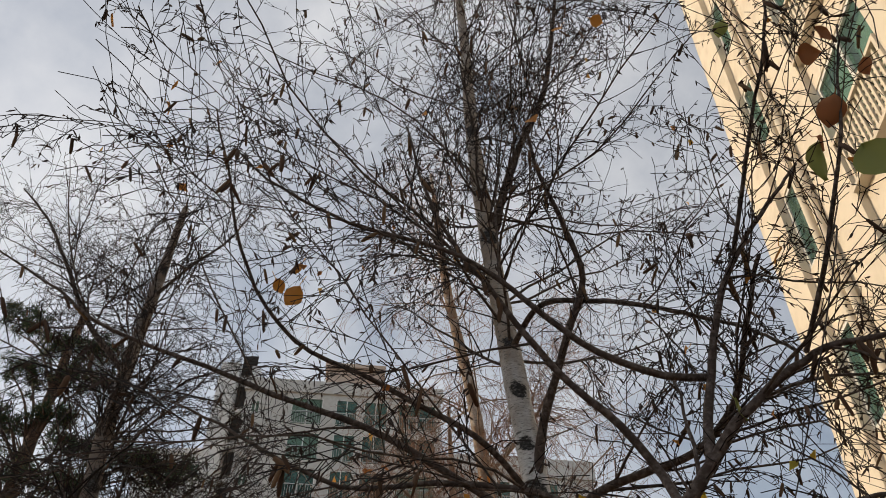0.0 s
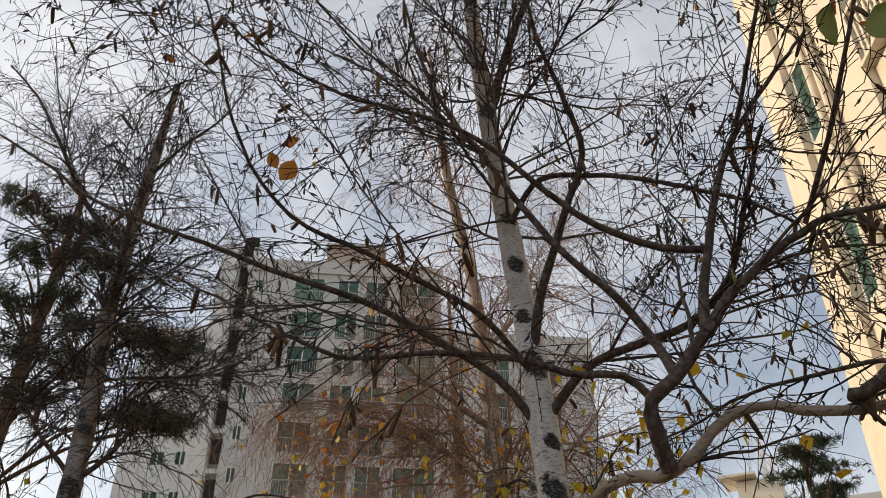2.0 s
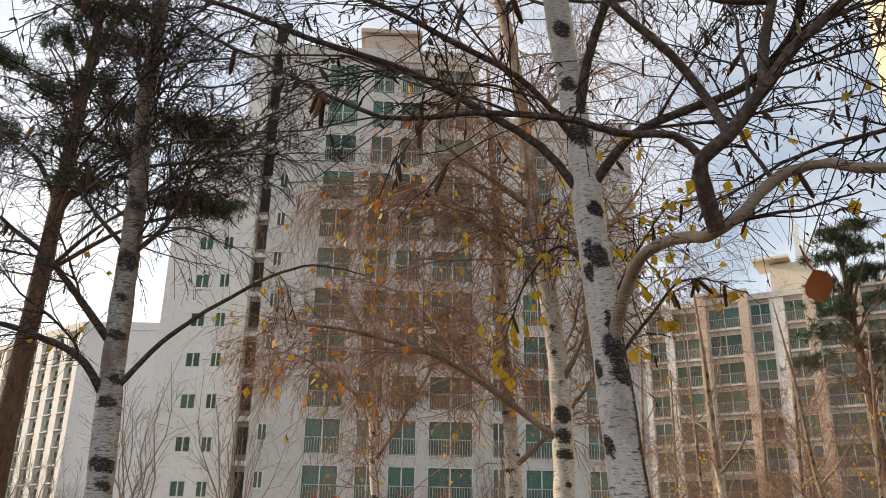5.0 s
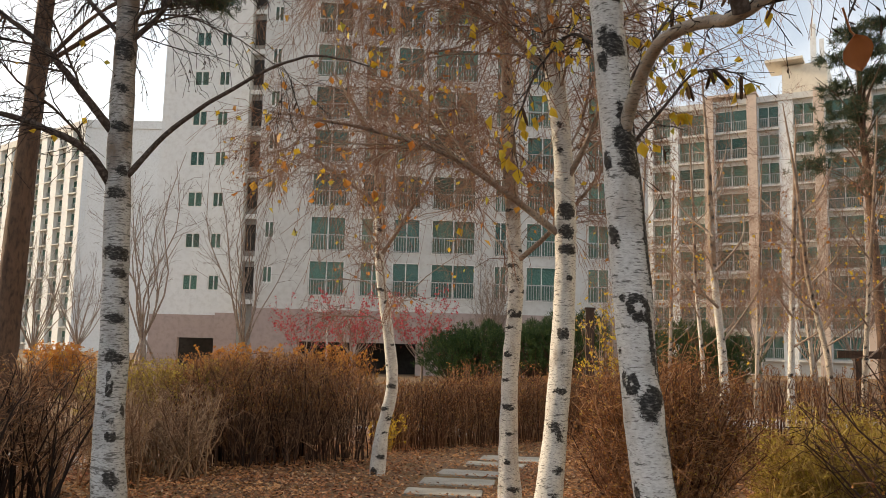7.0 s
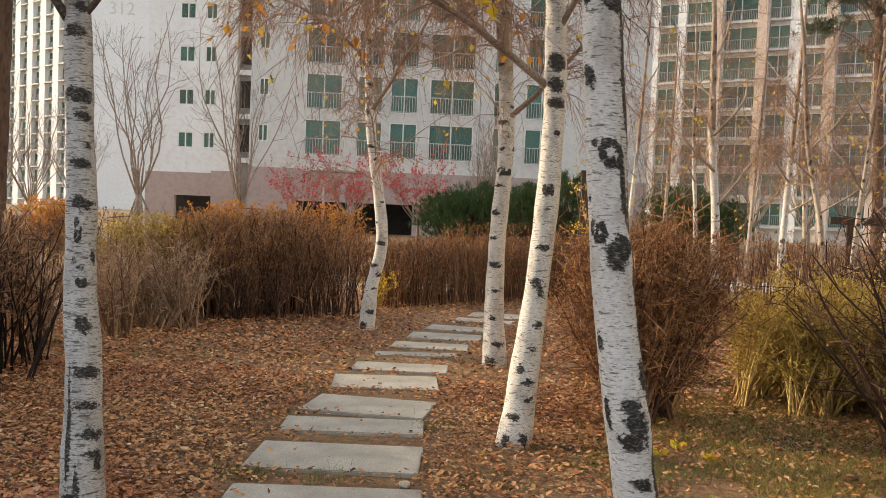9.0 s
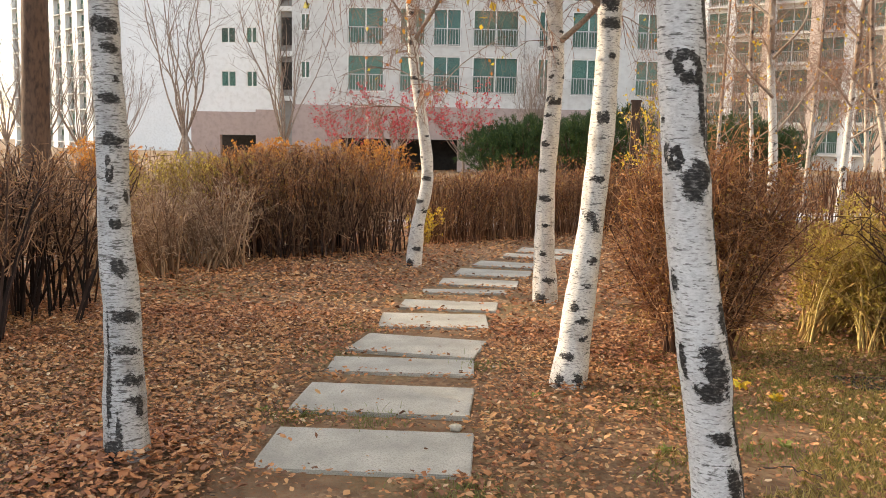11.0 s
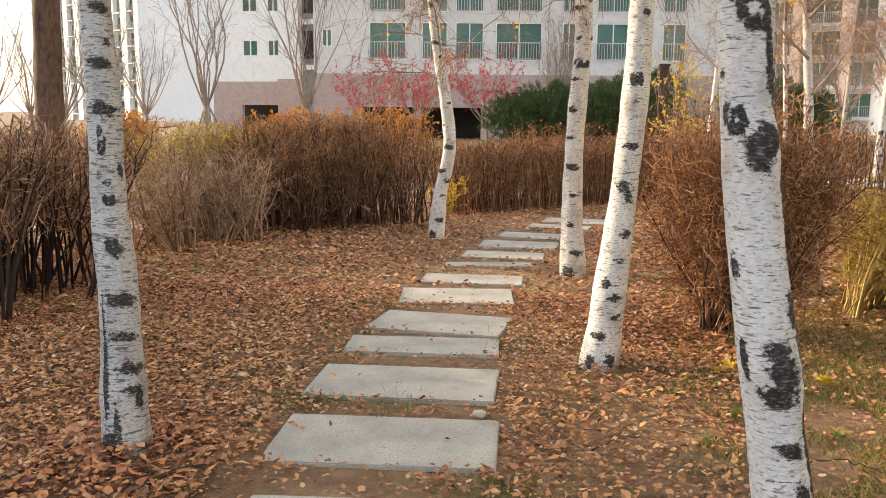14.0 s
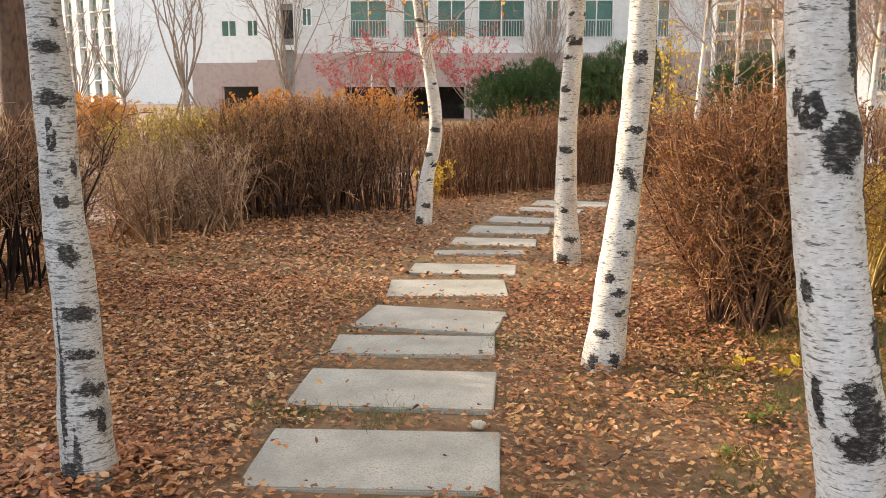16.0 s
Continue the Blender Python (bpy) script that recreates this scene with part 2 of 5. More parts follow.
def ground_material():
    m, n, l, b = material("leafy_soil", 0.95)
    big, mid, fine = noise_tex(n, l, 0.45, 4), noise_tex(n, l, 6, 5), noise_tex(n, l, 55, 6, None, 0.7)
    soil = ramp(n, l, mid, [(0.35, (0.150, 0.096, 0.058)), (0.65, (0.27, 0.185, 0.112))])
    grass = ramp(n, l, fine, [(0.3, (0.13, 0.12, 0.04)), (0.7, (0.30, 0.25, 0.09))])
    base = mix(n, l, ramp(n, l, big, [(0.46, (0, 0, 0)), (0.66, (0.75, 0.75, 0.75))]), soil, grass)
    base = mix(n, l, ramp(n, l, fine, [(0.5, (0, 0, 0)), (0.68, (1, 1, 1))]), base, (0.27, 0.12, 0.06))
    tc = n.new("ShaderNodeTexCoord")
    cells = n.new("ShaderNodeTexVoronoi")
    cells.inputs["Scale"].default_value, cells.inputs["Randomness"].default_value = 38.0, 1.0
    l.new(tc.outputs["Object"], cells.inputs["Vector"])
    tone = n.new("ShaderNodeSeparateColor")
    l.new(cells.outputs["Color"], tone.inputs["Color"])
    # Decayed leaf layer; its dark tones also paint the shadow between leaves.
    old = ramp(n, l, tone.outputs["Red"], [(0, (0.085, 0.048, 0.032)), (0.35, (0.19, 0.105, 0.060)), (0.7, (0.30, 0.17, 0.090)), (1, (0.40, 0.28, 0.17))])
    cover = noise_tex(n, l, 1.1, 3)
    base = mix(n, l, ramp(n, l, cover, [(0.44, (0.1, 0.1, 0.1)), (0.60, (0.75, 0.75, 0.75))]), base, old)
    l.new(base, b.inputs["Base Color"])
    bump(n, l, b, fine, 0.7, 0.02)
    return m


M_ground = ground_material()


def redden(m):
    """Drifts of redder and of paler leaves."""
    n, l = m.node_tree.nodes, m.node_tree.links
    b = n["Principled BSDF"]
    base = b.inputs["Base Color"].links[0].from_socket
    drift = ramp(n, l, noise_tex(n, l, 0.9, 3), [(0.40, (0, 0, 0)), (0.66, (1, 1, 1))])
    red = mix(n, l, 1.0, base, (0.86, 0.70, 0.66), "MULTIPLY")
    gold = mix(n, l, 1.0, base, (1.06, 1.10, 1.02), "MULTIPLY")
    l.new(mix(n, l, drift, gold, red), b.inputs["Base Color"])


redden(M_litter)


# ---- mesh tools ----
def mesh_of(name, verts, faces, mat=None, smooth=False):
    """A mesh from an array of vertices and one or more arrays of faces with a fixed number of corners."""
    me = bpy.data.meshes.new(name)
    faces = [f for f in (faces if isinstance(faces, list) else [faces]) if len(f)]
    verts = np.asarray(verts, dtype=np.float32)
    me.vertices.add(len(verts))
    me.vertices.foreach_set("co", verts.ravel())
    loops = np.concatenate([f.ravel() for f in faces]).astype(np.int32)
    sizes = np.concatenate([np.full(len(f), f.shape[1]) for f in faces])
    me.loops.add(len(loops))
    me.loops.foreach_set("vertex_index", loops)
    me.polygons.add(len(sizes))
    me.polygons.foreach_set("loop_start", np.concatenate([[0], np.cumsum(sizes)[:-1]]).astype(np.int32))
    me.update(calc_edges=True)
    me.polygons.foreach_set("use_smooth", np.full(len(sizes), smooth, dtype=bool))
    if mat:
        me.materials.append(mat)
    me.validate()
    return me


def piece(name, me, parent=None, label="", kind=""):
    ob = new(name, me)
    ob.parent = parent
    return tagged(ob, label, kind=kind)


def empty(name, at, label, category, group="", kind=""):
    ob = new(name)
    ob.location = at
    ob.empty_display_size = 0.1
    return tagged(ob, label, category, group, kind)


def unit(v):
    return v / np.maximum(np.linalg.norm(v, axis=-1, keepdims=True), 1e-9)


def tubes(P, R, sides=5):
    """Tapered tubes along N lines of n points; returns vertices and faces."""
    P, R = np.asarray(P, float), np.asarray(R, float)
    N, n, _ = P.shape
    T = unit(np.gradient(P, axis=1))
    ref = np.where(np.abs(T[:, :1, 2:3]) > 0.8, np.array([1.0, 0, 0]), np.array([0, 0, 1.0]))
    A = unit(np.cross(T, np.broadcast_to(ref, T.shape)))
    B = np.cross(T, A)
    ang = np.arange(sides) * 2 * np.pi / sides
    V = P[:, :, None] + R[:, :, None, None] * (np.cos(ang)[:, None] * A[:, :, None] + np.sin(ang)[:, None] * B[:, :, None])
    i = np.arange(N * n * sides).reshape(N, n, sides)
    j = np.roll(i, -1, axis=2)
    F = np.stack([i[:, :-1], j[:, :-1], j[:, 1:], i[:, 1:]], axis=-1).reshape(-1, 4)
    return V.reshape(-1, 3), F


def tube_mesh(name, groups, mat, sides=5, smooth=True):
    vs, fs, off = [], [], 0
    for P, R in groups:
        if len(P):
            v, f = tubes(P, R, sides)
            vs.append(v)
            fs.append(f + off)
            off += len(v)
    return mesh_of(name, np.concatenate(vs), np.concatenate(fs), mat, smooth)


def curve_points(ctrl, n):
    """n points on a smooth line through the control points."""
    c = np.asarray(ctrl, float)
    d = np.concatenate([[0], np.cumsum(np.linalg.norm(np.diff(c, axis=0), axis=1))])
    g = np.gradient(c, d, axis=0)
    s = np.linspace(0, d[-1], n)
    k = np.clip(np.searchsorted(d, s, side="right") - 1, 0, len(d) - 2)
    h = (d[k + 1] - d[k])[:, None]
    u = ((s - d[k]) / (d[k + 1] - d[k]))[:, None]
    return (2 * u**3 - 3 * u**2 + 1) * c[k] + (u**3 - 2 * u**2 + u) * h * g[k] + (3 * u**2 - 2 * u**3) * c[k + 1] + (u**3 - u**2) * h * g[k + 1]


def sprout(P, R, count, length, angle, droop, n=5, thick=0.55, start=0.15, wander=0.25, rmin=0.0008, taper=0.3, taper_len=0.5):
    """count side shoots from the lines P: angle off the parent in degrees, droop: pull downwards (up: minus)."""
    N, m, _ = P.shape
    lens = np.linalg.norm(np.diff(P, axis=1), axis=2).sum(1)
    pick = rng.choice(N, count, p=lens / lens.sum())
    u = start + (1 - start) * rng.random(count)
    f = u * (m - 1)
    k = np.minimum(f.astype(int), m - 2)
    w = (f - k)[:, None]
    at = P[pick, k] * (1 - w) + P[pick, k + 1] * w
    rad = (R[pick, k] * (1 - w[:, 0]) + R[pick, k + 1] * w[:, 0]) * thick
    t = unit(P[pick, k + 1] - P[pick, k])
    side = unit(np.cross(t, rng.normal(size=(count, 3))))
    al = np.radians(rng.normal(angle, angle * 0.25, count))[:, None]
    d = np.cos(al) * t + np.sin(al) * side
    L = rng.uniform(*length, count) * (1 - taper_len * u)
    out = [at]
    for i in range(1, n):
        d = unit(d + rng.normal(size=(count, 3)) * wander / (n - 1) * 2 + np.array([0, 0, -droop]) / (n - 1))
        out.append(out[-1] + d * (L / (n - 1))[:, None])
    r = np.maximum(rad[:, None] * np.linspace(1, taper, n), rmin)
    return np.stack(out, 1), r


def leaves_at(at, size, hang=0.5, wide=0.62, facing=None):
    """Small pointed leaves, folded along the midrib."""
    N = len(at)
    s = rng.uniform(*size, N)[:, None]
    d = rng.normal(size=(N, 3))
    d[:, 2] -= hang * 2
    d = unit(d) if facing is None else facing
    a = unit(np.cross(d, rng.normal(size=(N, 3))))
    b = np.cross(d, a)
    up = b * s * rng.uniform(0.02, 0.25, N)[:, None]
    W = a * s * wide * 0.5
    v = np.stack([at, at + d * s * 0.42 + W + up, at + d * s, at + d * s * 0.42 - W + up], 1)
    i = np.arange(N)[:, None] * 4
    f = np.concatenate([i + np.array([[0, 1, 2]]), i + np.array([[0, 2, 3]])])
    return v.reshape(-1, 3), f


def leaf_mesh(name, at, size, mat, hang=0.5, wide=0.62):
    v, f = leaves_at(np.asarray(at), size, hang, wide)
    return mesh_of(name, v, f, mat)


def points_on(P, count, lo=0.2, hi=1.0):
    N, m, _ = P.shape
    pick, f = rng.integers(0, N, count), rng.uniform(lo, hi, count) * (m - 1)
    k = np.minimum(f.astype(int), m - 2)
    w = (f - k)[:, None]
    return P[pick, k] * (1 - w) + P[pick, k + 1] * w


def hanging(at, length, radius, lean=0.35):
    """Catkins: short thick strokes hanging from the points."""
    N = len(at)
    d = unit(np.stack([rng.normal(0, lean, N), rng.normal(0, lean, N), -np.ones(N)], 1))
    L = rng.uniform(*length, N)[:, None]
    bend = rng.normal(0, 0.12, (N, 3)) * L
    P = np.stack([at, at + d * L * 0.08, at + d * L * 0.5 + bend * 0.6, at + d * L * 0.92 + bend, at + d * L + bend], 1)
    r = rng.uniform(*radius, N)[:, None] * np.array([[0.25, 0.85, 1.0, 0.75, 0.15]])
    return P, r


def box(bm, lo, hi):
    c = bmesh.ops.create_cube(bm, size=1.0)["verts"]
    lo, hi = Vector(lo), Vector(hi)
    for v in c:
        v.co = Vector([lo[i] + (hi[i] - lo[i]) * (v.co[i] + 0.5) for i in range(3)])
    return c


def boxes(name, list_of, mat, bevel=0.0):
    """One mesh of axis-aligned boxes (lo, hi)."""
    vs, fs = [], []
    q = np.array([[0, 2, 3, 1], [4, 5, 7, 6], [0, 1, 5, 4], [2, 6, 7, 3], [0, 4, 6, 2], [1, 3, 7, 5]])
    for i, (lo, hi) in enumerate(list_of):
        c = np.array([[x, y, z] for x in (lo[0], hi[0]) for y in (lo[1], hi[1]) for z in (lo[2], hi[2])], float)
        vs.append(c)
        fs.append(q[:, ::-1] + 8 * i)
    return mesh_of(name, np.concatenate(vs), np.concatenate(fs), mat)


# ---- ground ----
def mound(x, y):
    """The soil heaped round the foot of the slender birch."""
    return 0.115 * np.exp(-(((x + 1.61) / 0.40) ** 2) - ((y - 3.80) / 0.38) ** 2)


def ground_sheet():
    xs = np.concatenate([[-3000, -600, -120, -40], np.linspace(-14, 14, 169), [40, 120, 600, 3000]])
    ys = np.concatenate([[-3000, -600, -100, -25], np.linspace(-4, 24, 169), [45, 110, 600, 3000]])
    X, Y = np.meshgrid(xs, ys)
    near = np.clip((14 - np.abs(X)) / 6, 0, 1) * np.clip((22 - Y) / 6, 0, 1) * np.clip((Y + 4) / 3, 0, 1)
    Z = np.array([[noise.noise((x * 0.9, y * 0.9, 0)) * 0.02 + noise.noise((x * 4, y * 4, 3)) * 0.008 for x in xs] for y in ys])
    path = np.exp(-((X + 0.75) / 0.9) ** 2) * (Y < 13)
    Z = Z * near * (1 - 0.8 * path) - 0.005 + mound(X, Y)
    i = np.arange(X.size).reshape(X.shape)
    F = np.stack([i[:-1, :-1], i[:-1, 1:], i[1:, 1:], i[1:, :-1]], -1).reshape(-1, 4)
    return piece("ground", mesh_of("ground", np.stack([X, Y, Z], -1).reshape(-1, 3), F, M_ground, True), None, "bare brown soil with thin dry grass and leaf litter", "structure")


ground = ground_sheet()
ground["category"] = "ground"

# paved walk behind the hedges
walkway = piece("pavement", mesh_of("pavement", [(-16, 4.5, 0.012), (-5.6, 9.2, 0.012), (-2.9, 13.2, 0.012), (1.5, 18.2, 0.012), (9, 20.5, 0.012), (9, 23.2, 0.012), (0.2, 20.8, 0.012), (-4.6, 14.9, 0.012), (-7.4, 11.4, 0.012), (-16, 7.4, 0.012)],
                                           np.array([[0, 1, 8, 9], [1, 2, 7, 8], [2, 3, 6, 7], [3, 4, 5, 6]]), M_paving), None, "pale grey paved walk behind the hedges", "structure")
walkway["category"] = "pavement"


# ---- stepping stones ----
def stepping_stone(cx, cy, w, d, yaw, lift=0.0, tilt=0.0):
    bm = bmesh.new()
    box(bm, (-w / 2, -d / 2, -0.05), (w / 2, d / 2, 0.017))
    bmesh.ops.bevel(bm, geom=[ed for ed in bm.edges], offset=0.006, segments=2, affect="EDGES")
    for v in bm.verts:
        v.co.x += 0.012 * noise.noise((v.co.y * 5, cy, 1))
        v.co.y += 0.008 * noise.noise((v.co.x * 4, cy, 2))
    me = bpy.data.meshes.new("stepping_stone")
    bm.to_mesh(me)
    bm.free()
    me.materials.append(M_slab)
    ob = new("stepping_stone", me)
    ob.matrix_world = pose(cx, cy, lift, tilt, 0, yaw)
    return tagged(ob, "flat grey granite stepping stone set in soil", "stepping stone", "stepping stones of the garden path")


STONES = [(-0.66, 4.31, 1.0, 0.56, 6), (-0.755, 5.13, 1.0, 0.56, 4.5), (-0.805, 5.87, 0.96, 0.38, 6), (-0.80, 6.46, 0.93, 0.56, -4),
          (-0.825, 7.36, 0.90, 0.56, 8), (-0.80, 8.07, 0.89, 0.43, 2.5), (-0.75, 8.84, 0.84, 0.22, 9), (-0.67, 9.43, 0.84, 0.44, 0),
          (-0.575, 10.18, 0.86, 0.50, -2), (-0.45, 10.93, 0.84, 0.48, -7), (-0.19, 11.84, 0.81, 0.36, -10), (0.07, 12.5, 0.98, 0.60, -6)]
for i, (x, y, w, d, yaw) in enumerate(STONES):
    stepping_stone(x, y, w, d, yaw, 0.0, (-1) ** i * 0.3)
stepping_stone(-0.50, 3.47, 1.0, 0.55, 7)
stepping_stone(-0.33, 2.66, 1.0, 0.55, 9)


# ---- trees ----
def under(ob, root):
    ob.parent = root
    ob.matrix_parent_inverse = Matrix.Translation(-root.location)
    return ob


def birch(label, base, trunk, radii, limbs, bark, limb_bark, twig_bark, n1, n2, n3, l1=(0.5, 1.3), l2=(0.25, 0.7), l3=(0.1, 0.35), droop=0.35,
          catkins=0, cat=((0.025, 0.05), (0.003, 0.005)), buds=0, leaf=None, sides=16, scars=0, crown_from=0.3, twig=0.0009, trunk_share=0.35, limb_from=0.15, floor=0.8, marks=(), rows=240, tan_from=9.0, limb_scale=1.0):
    root = empty("birch_tree", base, label, "tree", "birch trees")
    n = 60
    T = curve_points(trunk, n)
    s = np.linspace(0, 1, n)
    R = np.interp(s, np.linspace(0, 1, len(radii)), radii)
    R = R * (1 + 0.035 * np.sin(s * 61 + base[0] * 9) + 0.03 * np.sin(s * 143 + base[1]))
    if not marks and scars:
        marks = random_marks(scars, trunk[-1][2] * 0.7)
    under(piece("trunk", bark_mesh(T, R, sides, rows, bark, marks, tan_from)), root)
    LP, LR = [], []
    for ctrl, r0, r1, *own in limbs:
        P = curve_points(ctrl, 28)
        P[1:] += np.cumsum(rng.normal(0, 0.004, (27, 3)), axis=0) * np.linspace(0, 1, 27)[:, None]
        r = np.linspace(r0, r1, 28) * limb_scale * (1 + 0.10 * rng.random(28))
        if len(own) < 2:
            LP.append(P)
            LR.append(r)
        limb_mesh = tube_mesh("limb", [(P[None], r[None])], own[0] if own else limb_bark, 9)
        if own:
            limb_mesh.attributes.new("tan", "FLOAT", "POINT").data.foreach_set("value", np.repeat(np.linspace(0.35, 1.0, 28), 9).astype(np.float32))
        under(piece("limb", limb_mesh), root)
    top = T[int(n * crown_from):]
    tp = np.stack([np.interp(np.linspace(0, 1, 28), np.linspace(0, 1, len(top)), top[:, k]) for k in range(3)], 1)
    tr = np.interp(np.linspace(0, 1, 28), np.linspace(0, 1, len(top)), R[int(n * crown_from):])
    a1 = int(n1 * trunk_share) if LP else n1
    P1, R1 = sprout(tp[None], tr[None], a1, (l1[0] * 1.2, l1[1] * 1.25), 48, droop * 0.5, 9, 0.16, 0.02, 0.5, 0.0016)
    R1 = np.minimum(R1, 0.009)
    if LP:
        Q1, S1 = sprout(np.stack(LP), np.stack(LR), n1 - a1, l1, 45, droop * 0.4, 9, 0.42, limb_from, 0.5, 0.0016)
        P1, R1 = np.concatenate([P1, Q1]), np.concatenate([R1, np.minimum(S1, 0.0062)])
    ok = P1[..., 2].min(1) > floor
    P1, R1 = P1[ok], R1[ok]
    LN = (np.stack(LP), np.stack(LR)) if LP else (tp[None], tr[None])
    P2, R2 = sprout(P1, R1, n2, l2, 42, droop, 5 if buds else 3, 0.6, 0.1, 0.4, twig * 1.25)
    P2, R2 = P2[P2[..., 2].min(1) > floor - 0.1], R2[P2[..., 2].min(1) > floor - 0.1]
    P3, R3 = sprout(np.concatenate([P2]), R2, n3, l3, 40, droop * 1.2, 3 if buds else 2, 0.7, 0.1, 0.4, twig)
    P3, R3 = P3[P3[..., 2].min(1) > floor - 0.2], R3[P3[..., 2].min(1) > floor - 0.2]
    P4, R4 = sprout(*LN, max(8, n3 // 12), l3, 50, droop, 4, 0.12, 0.2, 0.4, twig)
    under(piece("branch_mass", tube_mesh("branch_mass", [(P1, R1)], limb_bark, 5), None, "", "stuff"), root)
    under(piece("twig_mass", tube_mesh("twig_mass", [(P2, R2), (P3, R3), (P4, R4)], twig_bark, 3, False), None, "fine bare twigs", "stuff"), root)
    if catkins:
        at = np.concatenate([points_on(P2, catkins // 2, 0.6), points_on(P3, catkins - catkins // 2, 0.7)])
        big_at = points_on(LN[0], catkins // 9, 0.5)
        under(piece("catkin_mass", tube_mesh("catkin_mass", [hanging(at, *cat), hanging(big_at, (cat[0][1], cat[0][1] * 1.25), (cat[1][1], cat[1][1] * 1.25))], M_catkin, 6), None, "hanging brown catkins", "stuff"), root)
    if buds:
        at = points_on(np.concatenate([P3]), buds, 0.3)
        BP, BR = hanging(at, (0.012, 0.028), (0.0020, 0.0036), 0.7)
        under(piece("bud_mass", tube_mesh("bud_mass", [(BP[:, [0, 2, 4]], BR[:, [0, 2, 4]] + 0.0004)], M_bud, 3, False), None, "", "stuff"), root)
    for mat, count, size, zone in (leaf or ()):
        at = np.concatenate([points_on(P2, count * 8, 0.3), points_on(P3, count * 8, 0.3)])
        keep = np.all((at > np.array(zone[0])) & (at < np.array(zone[1])), axis=1)
        at = at[keep][rng.permutation(keep.sum())[:count]]
        if len(at):
            under(piece("foliage", leaf_mesh("foliage", at, size, mat, 0.8, 0.75), None, "", "stuff"), root)
    return root


def random_marks(count, top):
    """Branch scars and black rings up a trunk: height, direction, half-angle, half-height, shape."""
    out = [(0.04, -1.9, 0.6, 0.07, "patch"), (0.22, -1.2, 0.7, 0.03, "patch")]
    z = 0.3
    while z < top and len(out) < count * 3:
        z += rng.uniform(0.10, 0.30)
        out.append((z, rng.uniform(-2.6, -0.6), rng.uniform(0.35, 1.1), rng.uniform(0.014, 0.038), "eye" if rng.random() < 0.2 else "patch"))
    return out


def bark_mesh(T, R, sides, rows, bark, marks, tan_from):
    """A trunk whose surface swells at the scars and carries how black and how brown it is at each place."""
    q, p = np.linspace(0, 1, rows), np.linspace(0, 1, len(T))
    C = np.stack([np.interp(q, p, T[:, k]) for k in range(3)], 1)
    rad = np.interp(q, p, R)
    ang = np.arange(sides) * 2 * np.pi / sides
    Z, A = np.broadcast_to(C[:, 2:3], (rows, sides)), np.broadcast_to(ang[None], (rows, sides))
    black, swell = np.zeros((rows, sides)), np.zeros((rows, sides))
    for z, az, ha, hz, shape in marks:
        da = (A - az + np.pi) % (2 * np.pi) - np.pi
        rho = np.sqrt((da / ha) ** 2 + ((Z - z + 0.25 * hz * da / ha) / hz) ** 2)
        if shape == "burl":
            swell = np.maximum(swell, np.clip(1.0 - rho, 0, 1) * 0.26)
            continue
        if shape == "eye":
            black = np.where(rho < 1.25, np.clip(1.0 - np.abs(rho - 0.85) / 0.5, 0.05, 1) * 0.85, black)
            black = np.maximum(black, np.clip(0.8 - rho / 0.45, 0, 0.42))
        else:
            black = np.maximum(black, np.clip(1.38 - rho, 0, 1) * 0.58)
        swell = np.maximum(swell, np.clip(1.5 - rho, 0, 1) * (0.10 if shape == "eye" else 0.06))
    r = rad[:, None] * (1 + swell) * (1 + 0.012 * np.sin(3 * A + 9 * Z) + 0.01 * np.sin(5 * A - 17 * Z)) + rng.normal(0, 0.0006, (rows, sides))
    V = np.stack([C[:, :1] + r * np.cos(ang), C[:, 1:2] + r * np.sin(ang), Z], -1)
    i = np.arange(rows * sides).reshape(rows, sides)
    j = np.roll(i, -1, axis=1)
    me = mesh_of("trunk", V.reshape(-1, 3), np.stack([i[:-1], j[:-1], j[1:], i[1:]], -1).reshape(-1, 4), bark, True)
    me.attributes.new("scar", "FLOAT", "POINT").data.foreach_set("value", (0.62 * black).ravel().astype(np.float32))
    me.attributes.new("tan", "FLOAT", "POINT").data.foreach_set("value", np.clip((Z - tan_from) / 2.4, 0, 0.45).ravel().astype(np.float32))
    return me


